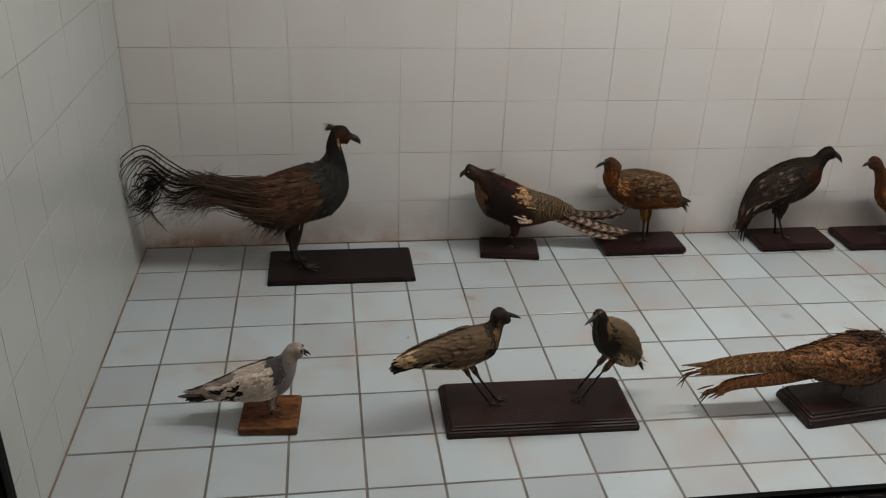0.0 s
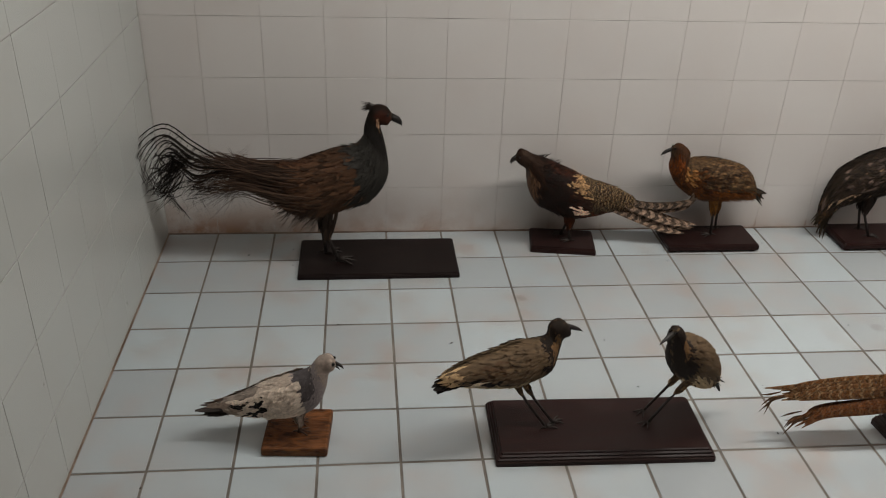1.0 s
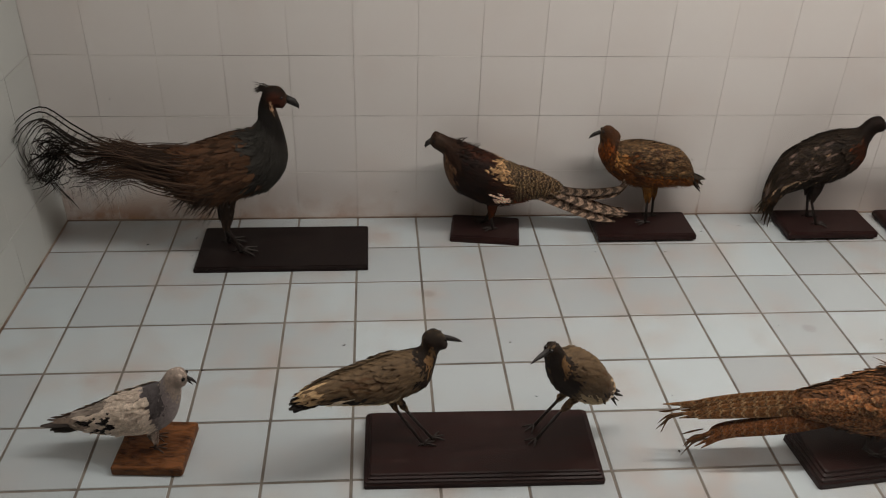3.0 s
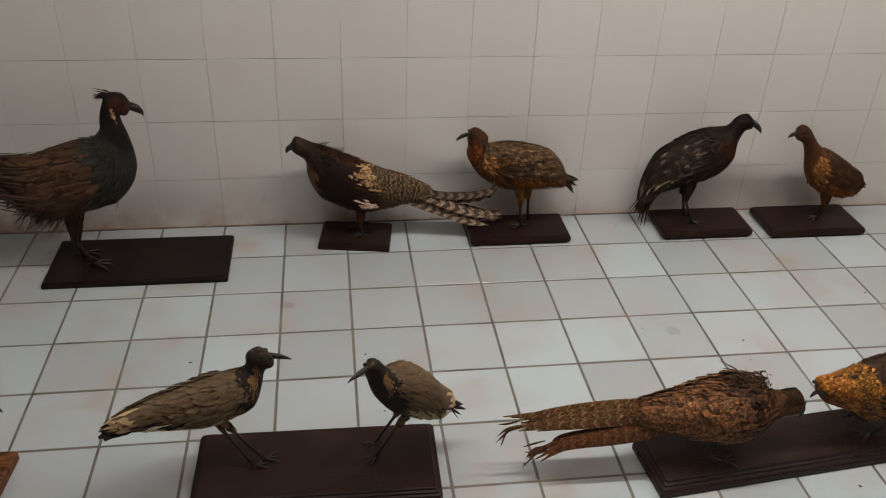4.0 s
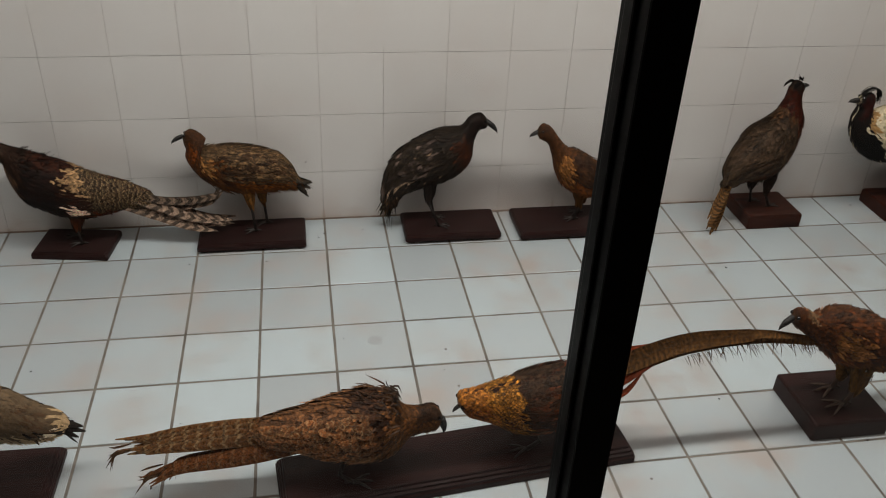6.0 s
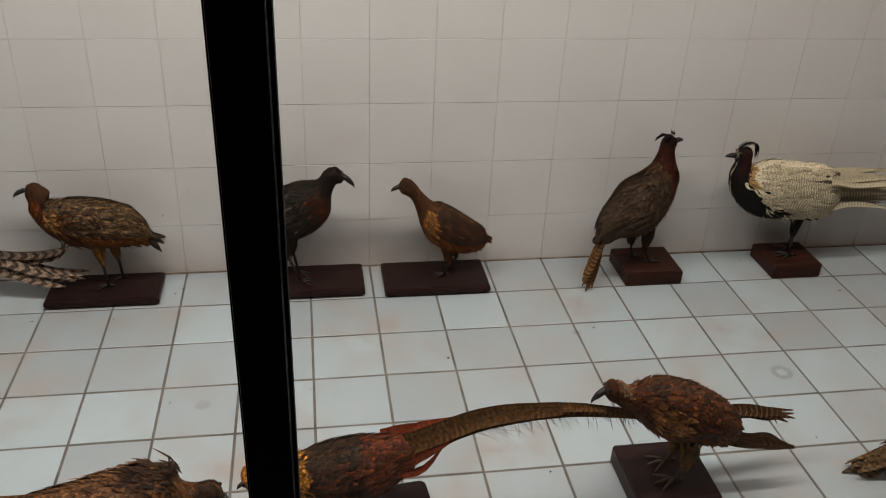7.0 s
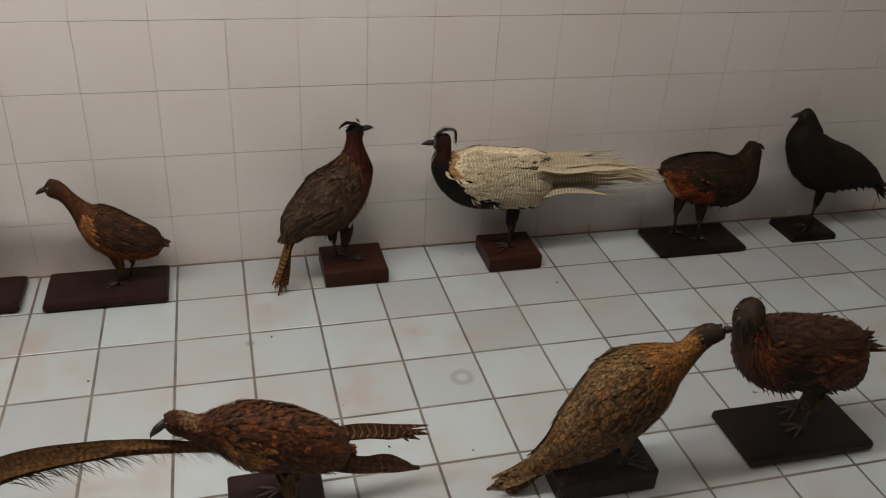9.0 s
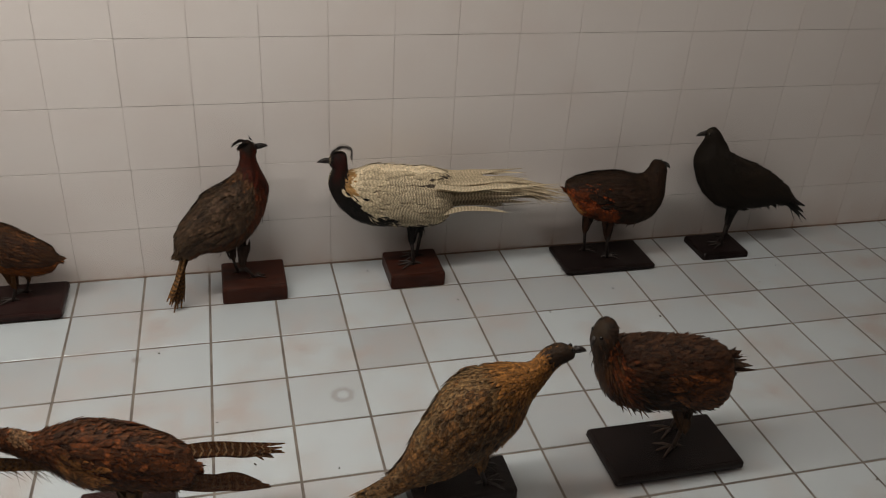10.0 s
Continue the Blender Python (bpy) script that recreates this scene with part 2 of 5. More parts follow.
# feathers: colour by plume, with bars along it, a paler or darker rim, and a shaft line
def plumage_material(name, speckle, mottle, root_shade):
    """Feathers: colour, bars and rims from the mesh, small speckles, wide mottling and darker roots over them."""
    pm, pnt, pbs = material(name)
    pcol = node(pnt, "ShaderNodeAttribute", attribute_name="plume").outputs["Color"]
    pmark = node(pnt, "ShaderNodeSeparateXYZ", {0: node(pnt, "ShaderNodeAttribute", attribute_name="mark").outputs["Vector"]})
    pvane = node(pnt, "ShaderNodeSeparateXYZ", {0: node(pnt, "ShaderNodeAttribute", attribute_name="vane").outputs["Vector"]})
    ppos = pnt.nodes.new("ShaderNodeTexCoord").outputs["Object"]
    pn1 = node(pnt, "ShaderNodeTexNoise", {"Vector": ppos, "Scale": 26.0, "Detail": 6.0, "Roughness": 0.7}).outputs[0]
    pn2 = node(pnt, "ShaderNodeTexNoise", {"Vector": ppos, "Scale": 420.0, "Detail": 3.0}).outputs[0]
    vlen = mathn(pnt, "ADD", pvane.outputs[0], mathn(pnt, "MULTIPLY", mathn(pnt, "ABSOLUTE", pvane.outputs[1]), 0.4))
    vlen = mathn(pnt, "ADD", vlen, mathn(pnt, "MULTIPLY", pn1, 0.5))
    wave = mathn(pnt, "SINE", mathn(pnt, "MULTIPLY", vlen, 6.2832))
    bars = mathn(pnt, "MULTIPLY", ramp(pnt, wave, -0.15, 0.35), mathn(pnt, "MAXIMUM", pmark.outputs[0], 0.0))
    pale = mathn(pnt, "MULTIPLY", ramp(pnt, wave, 0.6, 0.85), mathn(pnt, "MAXIMUM", mathn(pnt, "MULTIPLY", pmark.outputs[0], -1.0), 0.0))
    side = mathn(pnt, "ABSOLUTE", pvane.outputs[1])
    rim = mathn(pnt, "MULTIPLY", ramp(pnt, mathn(pnt, "MAXIMUM", side, pvane.outputs[2]), 0.62, 0.9), mathn(pnt, "ABSOLUTE", pmark.outputs[1]))
    rimcol = mixc(pnt, mathn(pnt, "GREATER_THAN", pmark.outputs[1], 0.0), mixc(pnt, 0.85, pcol, rgb(0.008, 0.006, 0.005)), mixc(pnt, 0.55, pcol, rgb(0.42, 0.3, 0.16)))
    pc = mixc(pnt, bars, pcol, mixc(pnt, 0.86, pcol, rgb(0.012, 0.009, 0.007)))
    pc = mixc(pnt, pale, pc, mixc(pnt, 0.75, pc, rgb(0.4, 0.27, 0.14)))
    pc = mixc(pnt, rim, pc, rimcol)
    shaft = mathn(pnt, "MULTIPLY", ramp(pnt, side, 0.14, 0.04), 0.3)
    # plume roots are dark, tips pale; small blotches over all
    root = node(pnt, "ShaderNodeMapRange", {0: pvane.outputs[2], 1: 0.15, 2: 0.85, 3: 1.02 - root_shade, 4: 1.02 + 0.4 * root_shade}).outputs[0]
    pc = mixc(pnt, 1.0, pc, node(pnt, "ShaderNodeCombineXYZ", {0: root, 1: root, 2: root}).outputs[0], "MULTIPLY")
    pn3 = node(pnt, "ShaderNodeTexNoise", {"Vector": ppos, "Scale": 150.0, "Detail": 4.0, "Roughness": 0.75}).outputs[0]
    blot = node(pnt, "ShaderNodeMapRange", {0: pn3, 1: 0.36, 2: 0.66, 3: 1 - 0.8 * speckle, 4: 1 + 0.75 * speckle}).outputs[0]
    pc = mixc(pnt, 1.0, pc, node(pnt, "ShaderNodeCombineXYZ", {0: blot, 1: blot, 2: blot}).outputs[0], "MULTIPLY")
    pc = mixc(pnt, shaft, pc, mixc(pnt, 0.5, pc, rgb(0.15, 0.12, 0.08)))
    pc = mixc(pnt, mathn(pnt, "MULTIPLY", ramp(pnt, pn1, 0.45, 0.75), mottle), pc, mixc(pnt, 0.6, pc, rgb(0.02, 0.014, 0.01)))
    pc = mixc(pnt, mathn(pnt, "MULTIPLY", ramp(pnt, pn2, 0.55, 0.8), 0.06), pc, rgb(0.16, 0.13, 0.1))
    pnt.links.new(pc, pbs.inputs["Base Color"])
    pbs.inputs["Roughness"].default_value = 0.62
    pbs.inputs["Specular IOR Level"].default_value = 0.1
    pnt.links.new(node(pnt, "ShaderNodeBump", {"Strength": 0.35, "Distance": 0.001, "Height": pn2}).outputs[0], pbs.inputs["Normal"])
    return pm


PLUMAGE = plumage_material("plumage", 0.92, 0.5, 0.34)
SLEEK = plumage_material("sleek_plumage", 0.3, 0.22, 0.12)


# ---- building helpers ----
def linked(name, mesh, mat, parent=None, label="", m=None):
    ob = new(name, mesh)
    if mat and not mesh.materials:
        mesh.materials.append(mat)
    if parent:
        ob.parent = parent
    if m is not None:
        ob.matrix_basis = m
    return tagged(ob, label)


def part(name, bm, mat, parent, label="", m=None, smooth=False):
    mesh = bpy.data.meshes.new(name)
    bm.to_mesh(mesh)
    bm.free()
    if smooth:
        mesh.shade_smooth()
    return linked(name, mesh, mat, parent, label, m)


def box(bm, x0, x1, y0, y1, z0, z1, bevel=0.0):
    made = bmesh.ops.create_cube(bm, size=1.0, matrix=Matrix.Translation(((x0 + x1) / 2, (y0 + y1) / 2, (z0 + z1) / 2)) @ Matrix.Diagonal((x1 - x0, y1 - y0, z1 - z0, 1)))
    if bevel:
        edges = list({e for v in made["verts"] for e in v.link_edges})
        bmesh.ops.bevel(bm, geom=edges, offset=bevel, segments=2, affect="EDGES", profile=0.6)
    return bm


def slab(name, x0, x1, y0, y1, z0, z1, mat, label="", category="", bevel=0.0):
    ob = part(name, box(bmesh.new(), x0, x1, y0, y1, z0, z1, bevel), mat, None)
    return tagged(ob, label, category, kind="structure")


# ---- the case and the room ----
floor = slab("floor", X0, X1, YF - 0.02, YB, -0.06, -0.0014, FLOOR_GROUT, "case floor of square white glazed tiles with dirty joints", "tiled floor")
wall_back = slab("wall_back", X0 - 0.12, X1 + 0.12, YB + 0.0017, YB + 0.12, -0.06, ROOF, WALL_GROUT, "back wall of square off-white glazed tiles, rust-stained at the foot", "tiled wall")
wall_left = slab("wall_left", X0 - 0.12, X0 - 0.0019, YF - 0.1, YB + 0.0017, -0.06, ROOF, WALL_GROUT, "end wall of square off-white glazed tiles", "tiled wall")
wall_right = slab("wall_right", X1, X1 + 0.12, YF - 0.1, YB + 0.0017, -0.06, ROOF, WALL_TILE, "far end wall of the case", "wall")
slab("trim_foot_back", X0, X1, YB - 0.0045, YB - 0.0006, -0.001, 0.0045, FOOT_JOINT, "rust-stained joint along the foot of the tiled wall", "joint")
slab("trim_foot_left", X0 + 0.0006, X0 + 0.0045, YF + 0.02, YB - 0.005, -0.001, 0.0045, FOOT_JOINT, "brown stained joint along the foot of the tiled wall", "joint")
slab("ceiling", X0 - 0.12, X1 + 0.12, YF - 0.1, YB + 0.12, ROOF, ROOF + 0.05, CASEROOF, "painted roof panel of the display case", "ceiling")
slab("case_base", X0 - 0.12, X1 + 0.12, YF - 0.1, YB + 0.12, -0.28, -0.06, FRAME, "low dark base under the display case", "base")
slab("room_floor", -3.0, 9.5, -5.6, 0.4, -0.36, -0.28, ROOMFLOOR, "plain visitor room floor", "floor")
slab("room_wall_rear", -3.0, 9.5, -5.7, -5.6, -0.28, 2.8, PLASTER, "plain plastered room wall", "wall")
slab("room_wall_west", -3.1, -3.0, -5.7, 0.4, -0.28, 2.8, PLASTER, "plain plastered room wall", "wall")
slab("room_wall_east", 9.5, 9.6, -5.7, 0.4, -0.28, 2.8, PLASTER, "plain plastered room wall", "wall")
slab("room_wall_front", -3.0, 9.5, 0.4, 0.5, -0.28, 2.8, PLASTER, "plain plastered room wall", "wall")
slab("room_ceiling", -3.1, 9.6, -5.7, 0.5, 2.8, 2.9, PLASTER, "plain plastered room ceiling", "ceiling")

# front frame: sill and head rails with posts, panes set in the middle of the depth
GY = -1.61
frame_ob = tagged(new("front_frame"), "black painted metal frame of the case front", "window frame", kind="structure")


def rail(name, x0, x1, y0, y1, z0, z1):
    return part(name, box(bmesh.new(), x0, x1, y0, y1, z0, z1, 0.004), FRAME, frame_ob)


rail("sill", X0 - 0.1, X1 + 0.1, GY - 0.05, GY + 0.04, -0.058, 0.06)
rail("sill_bead", X0 - 0.02, X1, GY + 0.012, GY + 0.03, 0.061, 0.072)
rail("head", X0 - 0.1, X1 + 0.1, GY - 0.05, GY + 0.04, ROOF - 0.1, ROOF - 0.002)
POSTS = (0.022, 2.5455, 6.73)
for px in POSTS:
    rail("post", px - 0.0285, px + 0.0285, GY - 0.045, GY + 0.045, 0.0605, ROOF - 0.1)
    for sgn in (-1, 1):
        rail("bead", px + sgn * 0.0315 - 0.0027, px + sgn * 0.0315 + 0.0027, GY - 0.012, GY + 0.02, 0.073, ROOF - 0.101)
for a, b in zip(POSTS[:-1], POSTS[1:]):
    pane = part("pane", box(bmesh.new(), a + 0.034, b - 0.034, GY - 0.003, GY + 0.003, 0.062, ROOF - 0.1005), GLASS, frame_ob, "clear glass pane")
    pane.visible_shadow = False

for tx, ty in TUBES:
    lamp = tagged(new("tube_lamp"), "white batten lamp under the case roof", "lamp", "lamps in the case")
    lamp.location = (tx, ty, ROOF)
    part("housing", box(bmesh.new(), -0.64, 0.64, -0.03, 0.03, -0.06, -0.001, 0.006), WHITEPLASTIC, lamp)
    for sgn in (-1, 1):
        part("end_cap", box(bmesh.new(), sgn * 0.625 - 0.012, sgn * 0.625 + 0.012, -0.018, 0.018, -0.1, -0.06, 0.004), WHITEPLASTIC, lamp)


# ---- plumes ----
class Plumes:
    """Gathers many small strips with their colours into one mesh."""

    def __init__(self):
        self.v, self.f, self.c, self.m, self.w, self.n = [], [], [], [], [], 0

    def add(self, verts, faces, col, mark, vane):
        self.v.append(np.asarray(verts, float).reshape(-1, 3))
        self.c.append(np.asarray(col, float).reshape(-1, 3))
        self.m.append(np.asarray(mark, float).reshape(-1, 3))
        self.w.append(np.asarray(vane, float).reshape(-1, 3))
        self.f += [tuple(int(i) + self.n for i in q) for q in faces]
        self.n += len(self.v[-1])

    def mesh(self, name):
        me = bpy.data.meshes.new(name)
        v, c, m, w = (np.concatenate(a) for a in (self.v, self.c, self.m, self.w))
        c = 1.95 * np.clip(c, 0, 1) ** 1.38    # deep darks, clear lights
        me.from_pydata(v.tolist(), [], self.f)
        ca = me.color_attributes.new("plume", "FLOAT_COLOR", "POINT")
        ca.data.foreach_set("color", np.concatenate([c, np.ones((len(c), 1))], 1).astype(np.float32).ravel())
        for key, arr in (("mark", m), ("vane", w)):
            at = me.attributes.new(key, "FLOAT_VECTOR", "POINT")
            at.data.foreach_set("vector", arr.astype(np.float32).ravel())
        me.shade_smooth()
        return me


def smooth_curve(t, y, q):
    """Cubic through the knots (t, y), read at q."""
    t, y, q = np.asarray(t, float), np.asarray(y, float), np.asarray(q, float)
    g = np.gradient(y, t, axis=0)
    i = np.clip(np.searchsorted(t, q, side="right") - 1, 0, len(t) - 2)
    h = (t[i + 1] - t[i])
    s = ((q - t[i]) / h)
    if y.ndim > 1:
        h, s = h[:, None], s[:, None]
    a, b = y[i], y[i + 1]
    return (2 * s**3 - 3 * s**2 + 1) * a + (s**3 - 2 * s**2 + s) * h * g[i] + (-2 * s**3 + 3 * s**2) * b + (s**3 - s**2) * h * g[i + 1]


class Form:
    """A rounded body swept through sections of (along, up, half height, lean in degrees), flattened sideways by girth."""

    def __init__(self, sections, girth, slim=0.9, rings=90, around=40):
        sec = np.array(sections, float)
        t = np.concatenate([[0], np.cumsum(np.hypot(np.diff(sec[:, 0]), np.diff(sec[:, 1])) + 0.004)])
        self.length = t[-1]
        u = np.linspace(0, 1, rings)
        q = smooth_curve(t / t[-1], sec, u)
        gw = np.interp(u, np.linspace(0, 1, len(girth)), girth)
        cap = np.sqrt(np.clip(1 - (np.clip(1 - u / 0.035, 0, 1)) ** 2, 0.02, 1)) * np.sqrt(np.clip(1 - (np.clip(1 - (1 - u) / 0.045, 0, 1)) ** 2, 0.02, 1))
        h = np.clip(q[:, 2], 0.004, None) * slim * cap
        lean = np.radians(q[:, 3])
        ph = np.linspace(0, 2 * math.pi, around, endpoint=False)
        c, s = np.cos(ph), np.sin(ph)
        x = q[:, 0, None] + (h * np.sin(lean))[:, None] * c
        z = q[:, 1, None] + (h * np.cos(lean))[:, None] * c
        y = (h * gw)[:, None] * s
        self.p = np.stack([x, y, z], -1)
        self.centre = np.stack([q[:, 0], 0 * u, q[:, 1]], -1)
        self.h, self.u = h, u
        self.rings, self.around = rings, around

    def at(self, u, ph):
        uu = np.clip(u, 0, 1) * (self.rings - 1)
        i = np.clip(uu.astype(int), 0, self.rings - 2)
        a = (uu - i)[..., None]
        pp = (ph / (2 * math.pi) % 1.0) * self.around
        j = pp.astype(int) % self.around
        b = (pp - np.floor(pp))[..., None]
        k = (j + 1) % self.around
        q = (1 - a) * ((1 - b) * self.p[i, j] + b * self.p[i, k]) + a * ((1 - b) * self.p[i + 1, j] + b * self.p[i + 1, k])
        cen = (1 - a) * self.centre[i] + a * self.centre[i + 1]
        # past the rear end the plumes run straight on
        over = np.clip(-u, 0, None)[..., None] * self.length
        back = self.centre[0] - self.centre[6]
        return q + over * back / np.linalg.norm(back), cen

    def core(self, plumes, paint):
        n, m = self.rings, self.around
        u = np.repeat(self.u, m)
        ph = np.tile(np.linspace(0, 2 * math.pi, m, endpoint=False), n)
        col, mark = paint(u, ph)
        faces = [(i * m + j, i * m + (j + 1) % m, (i + 1) * m + (j + 1) % m, (i + 1) * m + j) for i in range(n - 1) for j in range(m)]
        faces += [tuple(range(m - 1, -1, -1)), tuple((n - 1) * m + j for j in range(m))]
        plumes.add(self.p.reshape(-1, 3), faces, col * 0.8, mark * [0, 0, 1], np.zeros((n * m, 3)))


QUADS = [(0, 1, 4, 3), (1, 2, 5, 4), (3, 4, 7, 6), (4, 5, 8, 7), (6, 7, 9), (7, 8, 9)]


def clothe(plumes, form, paint, u, ph, length, width, lift, rise=0.001, wild=0.15, rng=None, uneven=0.5):
    """Lays one small feather at each (u, ph) of the form, pointing to the rear."""
    n = len(u)
    rng = rng or np.random.default_rng(3)
    length = length * rng.uniform(0.75, 1.25, n)
    width = width * rng.uniform(0.8, 1.2, n)
    lift = lift * rng.uniform(0.3, 1.7, n)
    swing = rng.normal(0, wild, n)
    p0, c0 = form.at(u, ph)
    p1, _ = form.at(u, ph + 0.08)
    lat = p1 - p0
    lat /= np.linalg.norm(lat, axis=1, keepdims=True) + 1e-9
    out = p0 - c0
    out /= np.linalg.norm(out, axis=1, keepdims=True) + 1e-9
    rows = []
    for f, wf in ((0.0, 0.5), (0.38, 1.0), (0.76, 0.8), (1.0, 0.0)):
        q, _ = form.at(u - f * length / form.length, ph)
        q = q + out * (rise + lift * f**1.5)[:, None] + lat * (swing * length * f)[:, None]
        wide = lat * (width * 0.5 * wf)[:, None]
        ridge = out * (width * 0.1 * wf)[:, None]
        if wf:
            rows += [q - wide, q + ridge, q + wide]
        else:
            rows += [q]
    verts = np.stack(rows, 1)
    col, mark = paint(u, ph)
    col = col * (1 + (rng.uniform(-uneven, uneven, (n, 1))) * (1 - 0.9 * np.clip(col.mean(1, keepdims=True) * 1.6, 0, 1)))
    period = np.clip(mark[:, 2], 0.003, 1)
    phase = rng.normal(0, 0.22, n)
    vane = np.zeros((n, 10, 3))
    for k, (f, s) in enumerate(((0, -1), (0, 0), (0, 1), (0.38, -1), (0.38, 0), (0.38, 1), (0.76, -1), (0.76, 0), (0.76, 1), (1, 0))):
        vane[:, k, 0] = (u * form.length - f * length) / period + phase
        vane[:, k, 1] = s
        vane[:, k, 2] = f
    faces = [tuple(b + 10 * i for b in q) for i in range(n) for q in QUADS]
    plumes.add(verts, faces, np.repeat(col, 10, 0), np.repeat(mark, 10, 0), vane)


def ribbon(plumes, knots, width, across, col, bar=0.0, edge=0.0, period=0.03, cut=11, taper=(0.5, 1.0, 0.9, 0.15)):
    """One long plume along the knots, with its width laid along across."""
    knots = np.array(knots, float)
    t = np.linspace(0, 1, len(knots))
    f = np.linspace(0, 1, cut)
    q = smooth_curve(t, knots, f)
    step = np.linalg.norm(np.diff(q, axis=0), axis=1)
    dist = np.concatenate([[0], np.cumsum(step)])
    w = width * 0.5 * np.interp(f, np.linspace(0, 1, len(taper)), taper)
    a = np.array(across, float)
    tan = np.gradient(q, axis=0)
    tan /= np.linalg.norm(tan, axis=1, keepdims=True)
    lat = a - tan * (tan @ a)[:, None]
    lat /= np.linalg.norm(lat, axis=1, keepdims=True) + 1e-9
    up = np.cross(lat, tan)
    verts = np.stack([q - lat * w[:, None], q + up * (w * 0.2)[:, None], q + lat * w[:, None]], 1)
    vane = np.zeros((cut, 3, 3))
    vane[:, :, 0] = (dist / period)[:, None]
    vane[:, :, 1] = [-1, 0, 1]
    vane[:, :, 2] = np.linspace(0.35, 0.75, cut)[:, None]
    faces = []
    for i in range(cut - 1):
        b = 3 * i
        faces += [(b, b + 1, b + 4, b + 3), (b + 1, b + 2, b + 5, b + 4)]
    n = cut * 3
    plumes.add(verts, faces, np.tile(col, (n, 1)), np.tile((bar, edge, period), (n, 1)), vane)


WARMTH = np.array((1.19, 0.94, 0.76))   # old, sun-browned plumage


def zones(rows, aged=True):
    """Paint from rows of (u0, u1, low0, low1, colour, bar, edge, period[, share]); low is 0 along the back and 1 along the belly.
    Later rows win; share: how many of the plumes there take the colour. Borders are ragged."""
    def paint(u, ph):
        rng = np.random.default_rng(len(u))
        low = 1 - np.abs(1 - (ph % (2 * math.pi)) / math.pi)
        ju, jl = u + rng.normal(0, 0.014, len(u)), low + rng.normal(0, 0.035, len(u))
        col, mark = np.zeros((len(u), 3)), np.zeros((len(u), 3))
        for i, (u0, u1, a, b, c, bar, edge, period, *share) in enumerate(rows):
            hit = (ju >= u0) & (ju <= u1) & (jl >= a) & (jl <= b) if i else np.ones(len(u), bool)
            if share:
                hit &= rng.random(len(u)) < share[0]
            col[hit], mark[hit] = c, (bar, edge, period)
        return col * (WARMTH if aged else 1.0), mark
    return paint


def tufts(form, paint_col, u0, u1, ph0, ph1, count, length, width, lift=0.35, down=0.5):
    """Loose plumes that stand off a stretch of the form and droop."""
    def make(pl, rng):
        u, ph = rng.uniform(u0, u1, count), rng.uniform(ph0, ph1, count)
        p, c = form.at(u, ph % (2 * math.pi))
        q, _ = form.at(u - 0.04, ph % (2 * math.pi))
        for k in range(count):
            out = (p[k] - c[k]) / (np.linalg.norm(p[k] - c[k]) + 1e-9)
            back = (q[k] - p[k]) / (np.linalg.norm(q[k] - p[k]) + 1e-9)
            ln = length * rng.uniform(0.5, 1.4)
            e = p[k] + (back + out * lift * rng.uniform(0, 2) + np.array((0, 0, -down * rng.uniform(0, 1.5)))) * ln * 0.7 + rng.normal(0, 0.003, 3)
            lat = np.cross(out, back)
            ribbon(pl, [p[k] - out * 0.003, p[k] * 0.45 + e * 0.55 + out * ln * lift * 0.12, e], width * rng.uniform(0.6, 1.3), lat, np.array(paint_col) * rng.uniform(0.5, 1.4), cut=5, taper=(0.8, 1, 0.6, 0.1))
    return make


def tube(bm, points, radii, sides=7):
    """A round, tapered stick through the points."""
    rings = []
    pts = [Vector(p) for p in points]
    for i, p in enumerate(pts):
        d = (pts[min(i + 1, len(pts) - 1)] - pts[max(i - 1, 0)]).normalized()
        a = d.orthogonal().normalized()
        b = d.cross(a)
        rings.append([bm.verts.new(p + (a * math.cos(k * 2 * math.pi / sides) + b * math.sin(k * 2 * math.pi / sides)) * radii[i]) for k in range(sides)])
    for r0, r1 in zip(rings, rings[1:]):
        # nearest start keeps the skin from twisting
        off = min(range(sides), key=lambda o: (r0[0].co - r1[o].co).length)
        for k in range(sides):
            bm.faces.new((r0[k], r0[(k + 1) % sides], r1[(k + 1 + off) % sides], r1[(k + off) % sides]))
    bm.faces.new(rings[0][::-1])
    bm.faces.new(rings[-1])
    bmesh.ops.recalc_face_normals(bm, faces=bm.faces)
    return bm


def foot(bm, x, y, z, r, size):
    for ang in (0, 32, -32, 178):
        long = size * (0.5 if ang == 178 else 1.0)
        c, s = math.cos(radians(ang)), math.sin(radians(ang))
        tube(bm, [(x, y, z + r * 1.6), (x + c * long * 0.45, y + s * long * 0.45, z + r * 2.2), (x + c * long * 0.85, y + s * long * 0.85, z + r * 0.9), (x + c * long, y + s * long, z + 0.001)], (r * 1.1, r * 0.95, r * 0.75, r * 0.2), 6)


def beak_form(bm, base, tip, r, hook=0.15, gape=0.0):
    b, t = Vector((base[0], 0, base[1])), Vector((tip[0], 0, tip[1]))
    d = t - b
    n = Vector((-d.z, 0, d.x))
    if n.z < 0:
        n = -n
    top = [b - d * 0.2, b + d * 0.35 + n * hook, b + d * 0.75 + n * hook * 0.8, t]
    tube(bm, [p + n * gape * 0.3 for p in top], (r, r * 0.86, r * 0.5, r * 0.08), 8)
    under = [b - d * 0.2 - n.normalized() * r * 0.55, b + d * 0.35 + n * (hook * 0.5 - gape) - n.normalized() * r * 0.5, b + d * 0.8 + n * (hook * 0.4 - gape * 1.6) - n.normalized() * r * 0.25]
    tube(bm, under, (r * 0.75, r * 0.55, r * 0.1), 8)
    return bm


